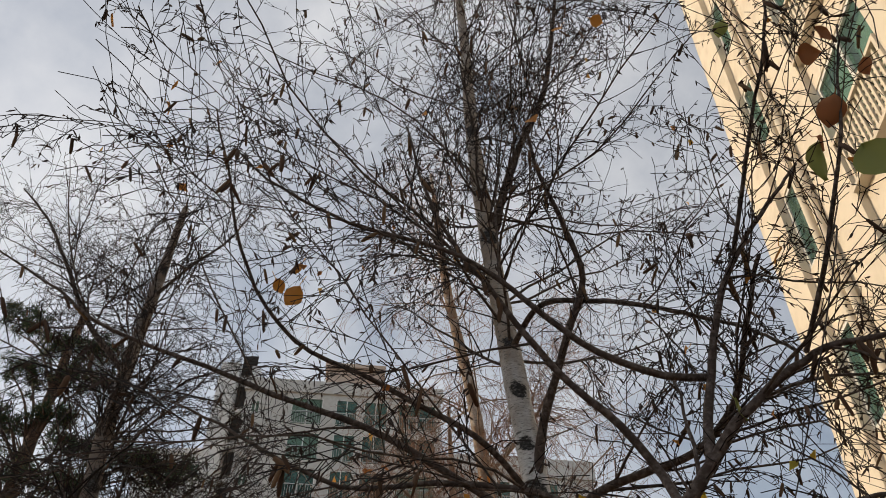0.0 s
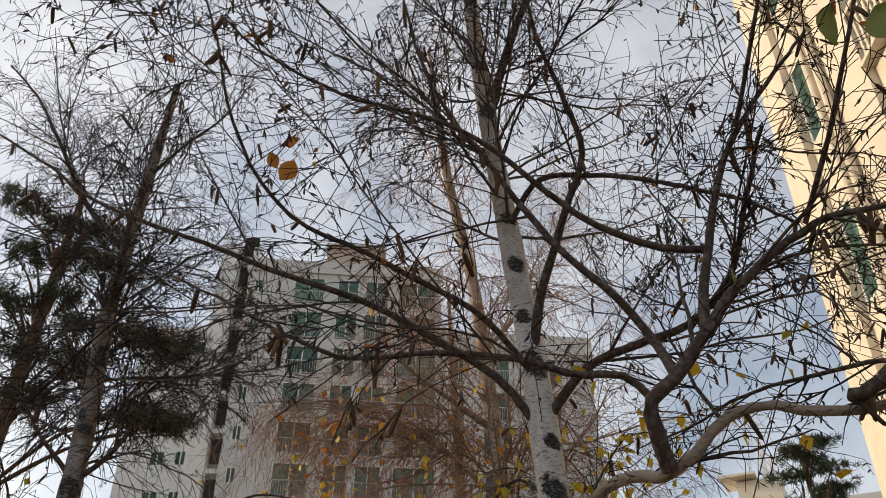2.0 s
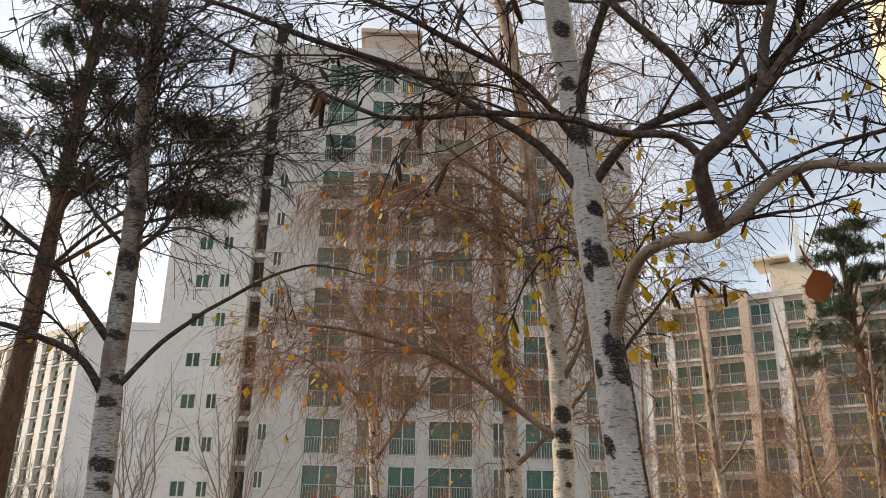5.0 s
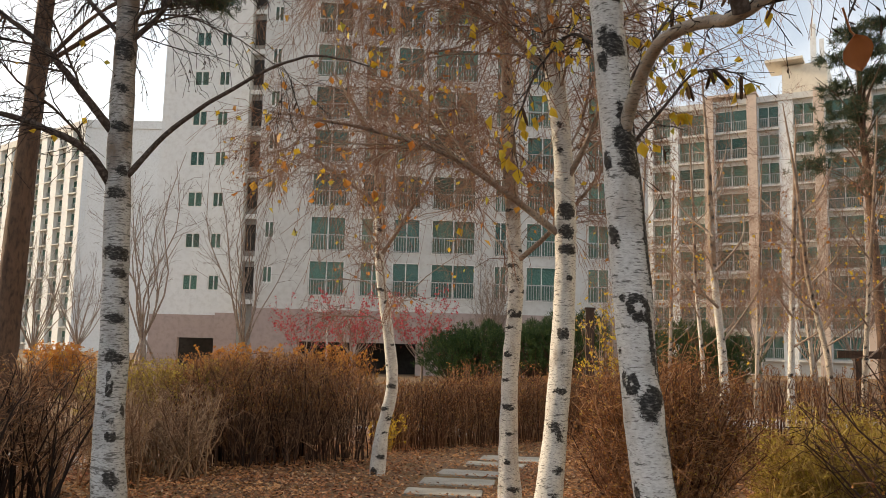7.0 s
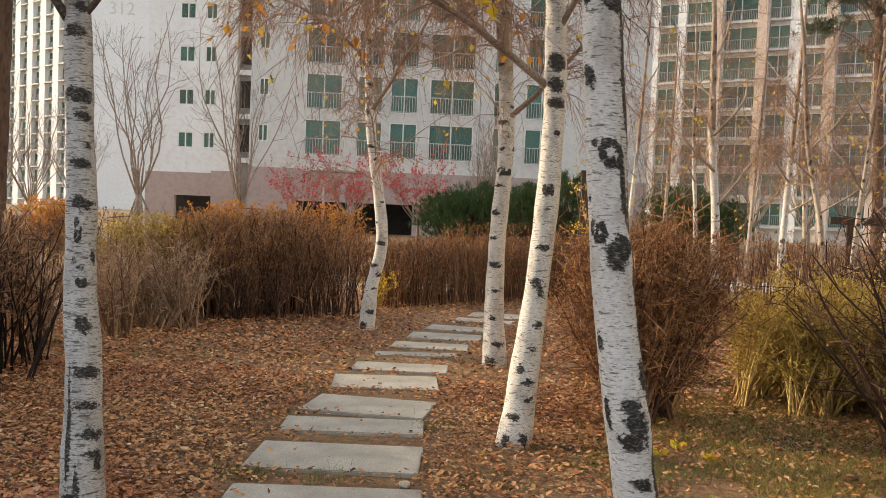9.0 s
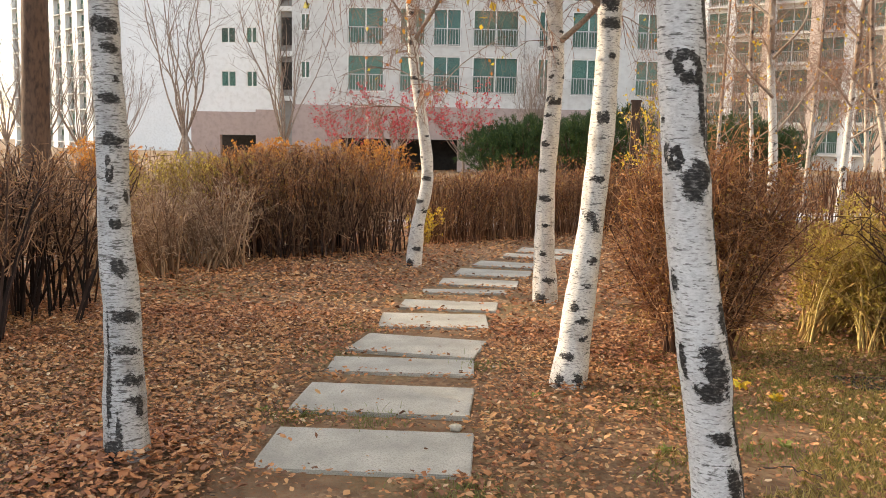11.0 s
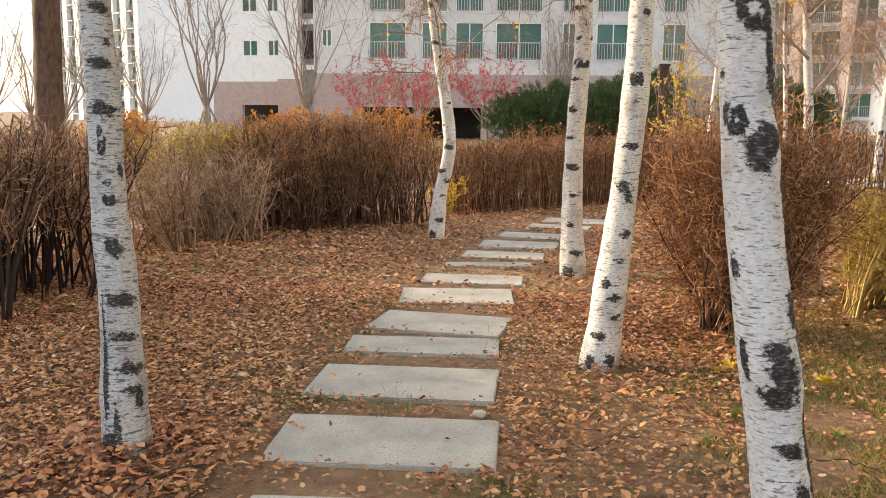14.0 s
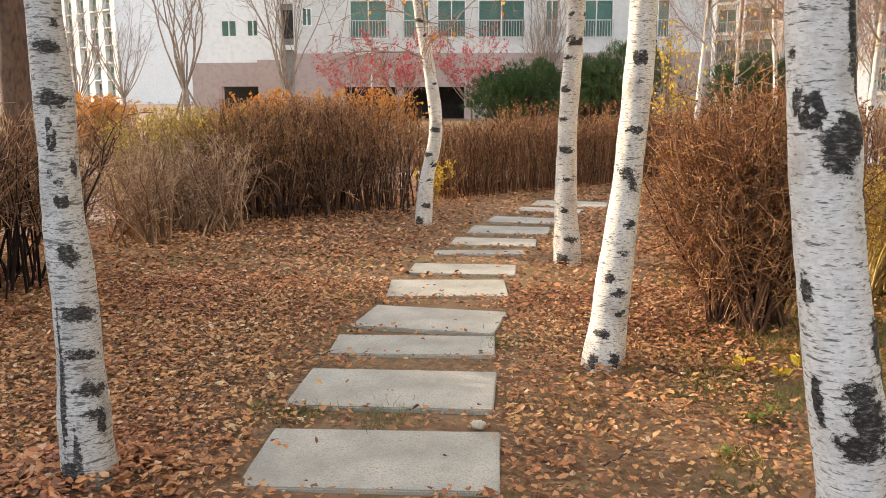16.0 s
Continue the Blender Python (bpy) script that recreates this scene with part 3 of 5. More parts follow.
NEAR_MARKS = [(1.40, -0.75, 1.1, 0.10, "burl"), (0.90, -1.0, 1.2, 0.12, "burl"), (0.7, -0.15, 0.38, 0.5, "patch"), (1.35, -0.1, 0.35, 0.3, "patch"), (2.0, -0.2, 0.45, 0.4, "patch"), (1.375, -1.35, 0.62, 0.045, "patch"), (1.41, -0.95, 0.5, 0.035, "patch"), (1.664, -1.35, 0.6, 0.034, "eye"), (1.69, -2.15, 0.22, 0.013, "patch"),
              (1.885, -2.5, 0.45, 0.035, "patch"), (1.87, -0.45, 0.30, 0.16, "patch"), (2.17, -1.2, 0.8, 0.09, "patch"), (2.12, -2.5, 0.35, 0.04, "patch"), (2.10, -0.95, 0.9, 0.04, "patch"), (2.25, -1.35, 0.35, 0.06, "patch"),
              (1.56, -0.75, 0.25, 0.08, "patch"), (1.50, -0.6, 0.2, 0.05, "patch"), (1.535, -2.7, 0.2, 0.012, "patch"), (1.04, -0.5, 0.3, 0.05, "patch"), (0.92, -1.25, 0.5, 0.07, "patch"), (0.855, -1.5, 0.75, 0.024, "patch"),
              (0.935, -2.5, 0.2, 0.05, "patch"), (0.74, -1.2, 0.6, 0.018, "patch"), (0.62, -0.9, 0.45, 0.05, "patch"), (0.55, -1.5, 0.8, 0.03, "patch"), (1.13, -2.6, 0.25, 0.03, "patch"), (0.30, -1.5, 1.5, 0.05, "patch"),
              (0.06, -1.5, 0.9, 0.08, "patch"), (2.5, -1.6, 0.9, 0.05, "patch"), (2.44, -2.2, 0.4, 0.03, "patch"), (2.66, -1.2, 0.6, 0.03, "patch"), (2.95, -1.6, 1.0, 0.06, "patch"), (3.38, -1.6, 0.8, 0.04, "patch"), (3.6, -1.5, 0.8, 0.03, "patch"), (4.2, -1.5, 1.2, 0.05, "patch"), (3.15, -1.9, 0.7, 0.03, "patch"), (4.5, -1.6, 0.9, 0.04, "patch"), (5.0, -1.5, 1.2, 0.05, "patch"), (1.447, -2.25, 0.46, 0.027, "eye")]
LEFT_MARKS = [(1.95, -1.1, 1.2, 0.04, "patch"), (1.855, -0.8, 0.7, 0.022, "patch"), (1.72, -0.6, 0.35, 0.015, "patch"), (1.64, -1.1, 0.8, 0.025, "patch"), (1.46, -1.0, 0.9, 0.03, "patch"), (1.335, -1.3, 0.2, 0.05, "eye"), (1.215, -0.2, 0.3, 0.03, "patch"),
              (1.20, -1.5, 0.25, 0.012, "patch"), (1.165, -1.0, 0.3, 0.012, "patch"), (1.105, -1.0, 0.35, 0.014, "eye"), (0.92, -1.0, 0.5, 0.04, "patch"), (0.715, -0.9, 0.9, 0.03, "patch"), (0.57, -0.9, 0.9, 0.02, "patch"), (0.445, -0.6, 0.8, 0.025, "patch"),
              (0.36, -0.6, 0.6, 0.015, "patch"), (0.45, -1.85, 0.16, 0.30, "patch"), (0.22, -1.35, 0.13, 0.12, "patch"), (0.33, -0.4, 0.2, 0.06, "patch"), (0.12, -1.7, 0.5, 0.10, "patch"), (2.24, -1.2, 0.9, 0.03, "patch"), (2.36, -0.9, 0.6, 0.03, "patch"),
              (2.58, -1.1, 0.9, 0.03, "patch"), (2.78, -1.2, 0.6, 0.025, "patch"), (2.98, -1.1, 1.2, 0.06, "patch"), (3.3, -1.1, 0.9, 0.04, "patch"), (3.7, -1.1, 0.9, 0.04, "patch")]
LEFT_MARKS += [(3.0 + 0.19 * k, -1.1 + 0.6 * math.sin(k * 2.3), 0.5 + 0.4 * math.sin(k * 1.7) ** 2, 0.025 + 0.015 * math.cos(k * 3.1), "patch") for k in range(14)]
LEAN_MARKS = [(3.12, -1.6, 0.5, 0.025, "patch"), (2.95, -1.9, 0.4, 0.02, "patch"), (2.72, -1.4, 0.35, 0.016, "patch"), (2.515, -1.5, 1.0, 0.07, "patch"), (2.36, -1.5, 0.9, 0.05, "patch"), (2.24, -1.4, 1.1, 0.04, "patch"), (2.04, -1.2, 0.4, 0.02, "patch"), (1.66, -1.6, 0.5, 0.03, "eye"),
              (1.52, -1.5, 0.25, 0.02, "patch"), (1.28, -1.5, 0.7, 0.028, "patch"), (1.05, -1.7, 0.8, 0.03, "patch"), (0.98, -1.2, 0.4, 0.03, "patch"), (0.79, -1.1, 0.5, 0.025, "patch"), (0.62, -1.2, 0.7, 0.02, "patch"), (0.50, -1.9, 0.4, 0.03, "patch"), (0.42, -1.3, 0.5, 0.025, "patch"),
              (0.30, -1.0, 0.4, 0.02, "patch"), (0.20, -1.9, 0.5, 0.03, "patch"), (0.05, -2.1, 0.3, 0.05, "patch"), (0.06, -1.1, 0.3, 0.05, "patch")]

# the leaning birch nearest the path, with its wide limbs
big = birch("white birch with black scars and spreading bare crown", (0.69, 2.70, 0.0),
            [(0.69, 2.70, -0.05), (0.66, 2.72, 0.51), (0.60, 2.73, 0.90), (0.53, 2.75, 1.40), (0.49, 2.76, 1.91), (0.45, 2.79, 2.40), (0.41, 2.80, 2.94), (0.36, 2.80, 3.40), (0.28, 2.80, 4.15), (0.22, 2.83, 4.9), (0.18, 2.86, 5.97), (0.02, 2.90, 8.1)],
            (0.080, 0.062, 0.057, 0.052, 0.047, 0.041, 0.036, 0.030, 0.023, 0.017, 0.010),
            [([(0.29, 2.80, 4.25), (0.43, 2.75, 4.76), (0.58, 2.70, 5.14), (0.67, 2.65, 5.64), (0.76, 2.60, 6.43)], 0.024, 0.007),
             ([(0.47, 2.79, 2.14), (0.49, 2.73, 2.25), (0.51, 2.62, 2.325), (0.545, 2.48, 2.39), (0.59, 2.38, 2.395), (0.637, 2.25, 2.362), (0.655, 2.06, 2.305), (0.709, 2.02, 2.332), (0.789, 2.0, 2.408), (0.893, 1.98, 2.433), (0.972, 1.93, 2.393), (1.067, 1.9, 2.377), (1.25, 1.75, 2.40)], 0.024, 0.011, M_bark),
             ([(1.26, 1.76, 2.41), (1.20, 1.79, 2.47), (1.11, 1.84, 2.45), (1.04, 1.87, 2.42)], 0.019, 0.018),
             ([(0.66, 2.04, 2.30), (0.63, 1.99, 2.38), (0.62, 1.96, 2.44), (0.68, 1.92, 2.49), (0.75, 1.88, 2.58), (0.82, 1.85, 2.68), (0.91, 1.81, 2.76), (1.01, 1.77, 2.83), (1.21, 1.70, 2.85)], 0.024, 0.008),
             ([(0.76, 1.88, 2.58), (0.79, 1.92, 2.74), (0.82, 1.91, 2.85), (0.86, 1.89, 3.00), (0.91, 1.86, 3.13), (1.00, 1.84, 3.30), (1.20, 1.80, 3.57)], 0.016, 0.005),
             ([(0.63, 1.97, 2.45), (0.58, 1.97, 2.51), (0.44, 1.94, 2.51), (0.32, 1.92, 2.54), (0.14, 1.89, 2.54), (-0.13, 1.83, 2.51), (-0.26, 1.81, 2.55), (-0.40, 1.78, 2.62), (-0.55, 1.75, 2.69)], 0.012, 0.003),
             ([(0.68, 1.93, 2.50), (0.66, 1.98, 2.61), (0.58, 1.95, 2.72), (0.44, 1.92, 2.86), (0.34, 1.90, 2.99), (0.25, 1.88, 3.13), (0.13, 1.85, 3.31), (0.05, 1.82, 3.50), (-0.03, 1.80, 3.76)], 0.014, 0.004),
             ([(0.82, 1.93, 2.86), (0.71, 1.92, 2.86), (0.60, 1.90, 2.89), (0.50, 1.88, 2.94), (0.42, 1.85, 3.00), (0.18, 1.80, 3.21), (-0.17, 1.75, 3.33), (-0.37, 1.72, 3.46), (-0.52, 1.70, 3.64)], 0.012, 0.003),
             ([(0.40, 2.80, 2.96), (0.44, 2.71, 3.20), (0.50, 2.61, 3.36), (0.55, 2.52, 3.49), (0.60, 2.43, 3.62), (0.54, 2.34, 3.82), (0.46, 2.24, 3.99), (0.41, 2.15, 4.17)], 0.022, 0.007),
             ([(0.43, 2.80, 2.75), (0.59, 2.68, 2.91), (0.73, 2.56, 2.92), (0.89, 2.44, 2.93), (0.98, 2.31, 3.00), (1.01, 2.19, 3.12), (1.05, 1.95, 3.34)], 0.020, 0.007),
             ([(0.34, 2.78, 3.58), (0.46, 2.58, 3.65), (0.64, 2.47, 3.57), (0.82, 2.35, 3.44), (0.95, 2.23, 3.30), (1.07, 2.12, 3.15), (1.13, 2.00, 2.99)], 0.014, 0.005),
             ([(0.43, 2.80, 2.70), (0.28, 2.76, 2.90), (0.12, 2.72, 3.00), (-0.22, 2.64, 3.17), (-0.51, 2.60, 3.26), (-0.76, 2.56, 3.36), (-1.14, 2.48, 3.49), (-1.38, 2.44, 3.66), (-1.62, 2.40, 3.81)], 0.018, 0.004),
             ([(0.47, 2.77, 2.12), (0.60, 2.82, 2.30), (0.75, 2.88, 2.46), (0.95, 2.95, 2.45)], 0.008, 0.002),
             ([(0.45, 2.79, 2.46), (0.32, 2.88, 2.58), (0.20, 2.95, 2.45), (0.14, 3.0, 2.2)], 0.007, 0.002),
             ([(0.46, 2.78, 2.3), (0.62, 2.88, 2.6), (0.72, 2.95, 2.75), (0.88, 3.0, 2.8)], 0.007, 0.002),
             ([(1.02, 1.77, 2.82), (1.06, 1.55, 2.98), (1.12, 1.40, 3.22), (1.20, 1.34, 3.60)], 0.008, 0.003),
             ([(0.94, 1.83, 3.20), (1.02, 1.62, 3.50), (1.08, 1.45, 3.70), (1.16, 1.35, 4.1)], 0.008, 0.003),
             ([(0.41, 2.79, 2.92), (0.21, 2.59, 3.07), (0.0, 2.49, 3.15), (-0.18, 2.38, 3.20), (-0.36, 2.28, 3.24), (-0.48, 2.17, 3.33), (-0.54, 2.07, 3.43), (-0.60, 1.86, 3.70), (-0.64, 1.75, 3.85)], 0.014, 0.003)],
            M_bark, M_limb, M_twig, 170, 1700, 6800, (0.5, 1.5), (0.18, 0.6), (0.06, 0.24), 0.25, 700, ((0.032, 0.068), (0.0036, 0.0062)), 9000,
            [(M_leaf_yellow, 150, (0.042, 0.066), ((0.05, 2.3, 1.6), (1.3, 3.5, 2.9))), (M_leaf_orange, 30, (0.025, 0.045), ((-1.2, 1.4, 2.7), (1.6, 3.2, 5.0)))], 48, 0, 0.42, 0.0012, 0.42, 0.2, 2.22, NEAR_MARKS, 420, 2.9, 0.86)

fork = np.stack([curve_points(c, 20) for c in ([(0.47, 2.77, 2.12), (0.60, 2.82, 2.30), (0.75, 2.88, 2.46), (0.95, 2.95, 2.45)], [(0.45, 2.79, 2.46), (0.32, 2.88, 2.58), (0.20, 2.95, 2.45), (0.14, 3.0, 2.2)], [(0.46, 2.78, 2.3), (0.62, 2.88, 2.6), (0.72, 2.95, 2.75), (0.88, 3.0, 2.8)])])
FP, FR = sprout(fork, np.full((3, 20), 0.004), 60, (0.10, 0.26), 50, 0.6, 4, 0.4, 0.1, 0.4, 0.0009)
under(piece("twig_mass", tube_mesh("twig_mass", [(FP, FR)], M_twig, 3, False), None, "fine leafy twigs", "stuff"), big)
under(piece("foliage", leaf_mesh("foliage", points_on(FP, 120, 0.3), (0.030, 0.055), M_leaf_yellow, 1.2, 0.75), None, "yellow autumn leaves", "stuff"), big)


def single_leaf(root, at, size, mat, label, lean):
    """One large ovate leaf with a folded midrib, a pointed tip and a short stalk, hanging from a twig."""
    rows, verts, faces = 7, [], []
    out = [0.0, 0.62, 0.92, 1.0, 0.86, 0.52, 0.0]
    for i in range(rows):
        u = i / (rows - 1)
        half = 0.40 * size * out[i]
        for k in (-1, -0.5, 0, 0.5, 1):
            verts.append((k * half, 0.10 * size * abs(k) + 0.16 * size * math.sin(u * 2.6 + lean), -0.18 * size - u * size))
    for i in range(rows - 1):
        for k in range(4):
            a = i * 5 + k
            faces.append((a, a + 1, a + 6, a + 5))
    stalk, sf = tubes(np.array([[[0, 0, 0.02], [0, 0.01 * size, -0.1 * size], [0, 0.16 * size * math.sin(lean), -0.19 * size]]]), np.full((1, 3), 0.0012), 4)
    v = np.concatenate([np.array(verts), stalk])
    me = mesh_of("leaf", v, [np.array(faces), sf + len(verts)], mat, True)
    ob = piece("leaf", me, None, label)
    ob.parent = root
    ob.matrix_parent_inverse = Matrix.Translation(-root.location)
    ob.matrix_basis = pose(*at, 24 * math.sin(lean * 5), 30 * math.sin(lean * 9), lean * 80)


for i, (x, y, z, s) in enumerate([(1.05, 1.36, 3.17, 0.105), (1.13, 1.36, 3.10, 0.12), (0.83, 1.83, 2.74, 0.06), (1.14, 1.75, 4.30, 0.07)]):
    single_leaf(big, (x, y, z), s, M_leaf_green, "dull green leaf", 0.4 + i * 1.3)
for i, (x, y, z, s) in enumerate([(1.09, 1.36, 3.50, 0.075), (1.18, 1.36, 3.60, 0.07), (1.13, 1.36, 3.33, 0.09), (1.24, 1.35, 3.47, 0.055), (1.03, 1.38, 3.18, 0.05)]):
    single_leaf(big, (x, y, z), s, M_leaf_brown, "curled brown dead leaf", 0.9 + i * 1.7)
for i, (x, y, z, s) in enumerate([(-0.33, 2.0, 3.30, 0.078), (-0.42, 2.0, 3.32, 0.05), (-0.34, 2.0, 3.38, 0.04), (0.40, 1.78, 3.78, 0.06), (0.56, 1.78, 4.35, 0.06), (-0.86, 1.8, 4.10, 0.06), (-0.87, 1.8, 4.0, 0.05), (0.67, 1.78, 4.38, 0.06), (-1.22, 1.8, 4.6, 0.06), (0.78, 1.9, 2.94, 0.035), (1.04, 1.75, 3.17, 0.05)]):
    single_leaf(big, (x, y, z), s, M_leaf_orange, "orange-brown autumn leaf", 0.2 + i * 2.1)

single_leaf(big, (0.495, 1.0, 1.85), 0.040, M_leaf_brown, "orange-brown autumn leaf", 2.2)
droop_line = curve_points([(1.06, 1.55, 2.98), (0.95, 1.30, 2.80), (0.70, 1.05, 2.30), (0.495, 1.0, 1.86)], 16)
under(piece("hanging_twig", tube_mesh("hanging_twig", [(droop_line[None], np.linspace(0.0022, 0.0007, 16)[None])], M_twig, 5), None, "thin hanging twig"), big)

left_birch = birch("slender white birch with rough dark base", (-1.59, 3.79, 0.0),
                   [(-1.59, 3.79, -0.05), (-1.62, 3.82, 0.25), (-1.66, 3.88, 0.77), (-1.71, 3.93, 1.08), (-1.74, 3.98, 1.45), (-1.80, 4.03, 2.20), (-1.83, 4.06, 2.67), (-1.85, 4.09, 3.30), (-1.91, 4.12, 4.11), (-1.90, 4.13, 4.69), (-1.88, 4.14, 5.30), (-1.86, 4.15, 5.9)],
                   (0.10, 0.082, 0.07, 0.063, 0.06, 0.055, 0.05, 0.045, 0.04, 0.034, 0.02),
                   [([(-1.81, 4.04, 2.24), (-1.93, 3.94, 2.44), (-2.14, 3.82, 2.54), (-2.31, 3.71, 2.59), (-2.53, 3.60, 2.74)], 0.022, 0.007),
                    ([(-1.83, 4.06, 2.52), (-1.92, 3.96, 2.66), (-2.04, 3.88, 2.82), (-2.22, 3.79, 3.01), (-2.45, 3.70, 3.17)], 0.022, 0.007),
                    ([(-1.80, 4.04, 2.30), (-1.55, 4.00, 2.55), (-1.26, 3.95, 2.74), (-1.02, 3.90, 2.86), (-0.79, 3.85, 2.90), (-0.53, 3.80, 2.84)], 0.015, 0.003, M_limb, "few twigs"),
                    ([(-1.90, 4.12, 4.45), (-2.22, 4.05, 4.82), (-2.44, 4.00, 5.20), (-2.71, 3.95, 5.62), (-2.96, 3.90, 5.90)], 0.020, 0.005),
                    ([(-1.84, 4.08, 3.02), (-1.63, 4.05, 3.20), (-1.49, 4.00, 3.50), (-1.20, 3.95, 3.54), (-0.96, 3.90, 3.59)], 0.014, 0.003),
                    ([(-1.85, 4.08, 3.05), (-2.10, 3.97, 3.31), (-2.21, 3.88, 3.44), (-2.35, 3.80, 3.46)], 0.014, 0.004),
                    ([(-1.89, 4.13, 5.05), (-1.66, 4.07, 5.27), (-1.42, 4.03, 5.48), (-1.27, 4.00, 5.80)], 0.012, 0.003)],
                   M_bark_rough, M_limb, M_twig, 110, 1400, 5200, (0.4, 1.3), (0.2, 0.65), (0.08, 0.32), 0.45, 220, ((0.03, 0.05), (0.0034, 0.005)), 2400,
                   [(M_leaf_yellow, 14, (0.03, 0.05), ((-2.5, 3, 2.0), (-0.4, 5, 3.2)))], 40, 0, 0.50, 0.0014, 0.5, 0.2, 2.0, LEFT_MARKS, 300, 2.0)
birch("tall white birch leaning over the path", (0.29, 5.70, 0.0),
      [(0.28, 5.69, -0.05), (0.35, 5.77, 0.60), (0.405, 5.86, 1.15), (0.445, 5.95, 1.7), (0.46, 6.02, 2.30), (0.44, 6.04, 2.91), (0.37, 6.06, 3.56), (0.30, 6.10, 4.1), (0.24, 6.17, 4.85), (0.14, 6.20, 5.65), (-0.03, 6.23, 6.58), (-0.26, 6.30, 8.6)],
      (0.12, 0.082, 0.076, 0.072, 0.068, 0.06, 0.055, 0.05, 0.042, 0.035, 0.015),
      [([(0.43, 6.01, 2.34), (0.08, 5.92, 2.60), (-0.31, 5.84, 2.85), (-0.74, 5.76, 3.00), (-1.09, 5.68, 3.07), (-1.56, 5.60, 3.16)], 0.026, 0.005),
       ([(0.31, 6.10, 4.10), (-0.03, 5.97, 4.31), (-0.29, 5.83, 4.47), (-0.49, 5.70, 4.62)], 0.03, 0.007),
       ([(0.45, 6.03, 2.7), (0.62, 5.9, 3.05), (0.72, 5.8, 3.5), (0.74, 5.7, 4.1)], 0.022, 0.006),
       ([(0.38, 6.06, 3.5), (-0.2, 6.3, 4.1), (-0.9, 6.4, 4.5), (-1.5, 6.5, 4.5)], 0.024, 0.006),
       ([(0.25, 6.15, 4.8), (0.7, 6.2, 5.4), (1.0, 6.2, 6.0)], 0.02, 0.006)],
      M_bark_warm, M_limb_pale, M_twig_red, 150, 1700, 7500, (0.6, 1.9), (0.3, 0.95), (0.12, 0.5), 0.85, 60, ((0.03, 0.05), (0.003, 0.005)), 0,
      [(M_leaf_orange, 200, (0.045, 0.08), ((-2.6, 4, 1.8), (0.4, 8, 4.5))), (M_leaf_yellow, 160, (0.045, 0.075), ((-2.6, 4, 1.8), (1.4, 8, 4.2)))], 32, 0, 0.30, 0.0013, marks=LEAN_MARKS, tan_from=3.4)

birch("straight white birch with warm bark", (0.07, 8.55, 0.0),
      [(0.07, 8.54, -0.05), (0.04, 8.58, 0.6), (0.05, 8.62, 1.4), (0.09, 8.66, 2.1), (0.06, 8.74, 2.8), (-0.01, 8.78, 3.6), (-0.04, 8.82, 4.64), (-0.10, 8.86, 5.66), (-0.17, 8.90, 7.2)],
      (0.125, 0.086, 0.08, 0.075, 0.07, 0.058, 0.045, 0.035, 0.014),
      [([(0.05, 8.7, 2.4), (0.45, 8.5, 2.75), (0.9, 8.4, 3.3), (1.2, 8.3, 4.2)], 0.028, 0.006),
       ([(0.02, 8.75, 3.1), (-0.5, 8.5, 3.6), (-1.1, 8.4, 4.2), (-1.5, 8.3, 4.3)], 0.028, 0.006)],
      M_bark_warm, M_limb_pale, M_twig_red, 90, 750, 3000, (0.5, 1.5), (0.3, 0.9), (0.12, 0.5), 0.8, 0, leaf=[(M_leaf_yellow, 70, (0.04, 0.065), ((-3, 7, 2), (3, 11, 4.8))), (M_leaf_orange, 60, (0.04, 0.065), ((-3, 7, 2.2), (1, 11, 5.5)))], sides=24, scars=22, twig=0.0016, tan_from=2.2)

birch("thin crooked white birch by the hedge", (-1.60, 10.58, 0.0),
      [(-1.60, 10.58, -0.05), (-1.56, 10.64, 0.51), (-1.46, 10.68, 1.04), (-1.53, 10.72, 1.7), (-1.66, 10.8, 2.40), (-1.73, 10.88, 3.1), (-1.78, 10.92, 3.8), (-2.05, 10.96, 4.63), (-2.5, 11.0, 5.3)],
      (0.105, 0.08, 0.074, 0.068, 0.06, 0.05, 0.04, 0.03, 0.01),
      [([(-1.70, 10.84, 2.7), (-1.3, 10.7, 3.3), (-0.9, 10.6, 4.0), (-0.6, 10.5, 4.8)], 0.026, 0.006),
       ([(-1.75, 10.9, 3.4), (-2.3, 10.7, 3.8), (-2.9, 10.6, 4.1), (-3.3, 10.5, 4.0)], 0.024, 0.006)],
      M_bark_warm, M_limb_pale, M_twig_red, 80, 700, 2800, (0.5, 1.4), (0.3, 0.9), (0.12, 0.5), 0.8, 0, leaf=[(M_leaf_orange, 120, (0.045, 0.075), ((-4.5, 9, 1.9), (0.5, 13, 4.2))), (M_leaf_yellow, 60, (0.045, 0.075), ((-4.5, 9, 1.9), (0.5, 13, 4.5)))], sides=20, scars=14, twig=0.0019, tan_from=3.0)


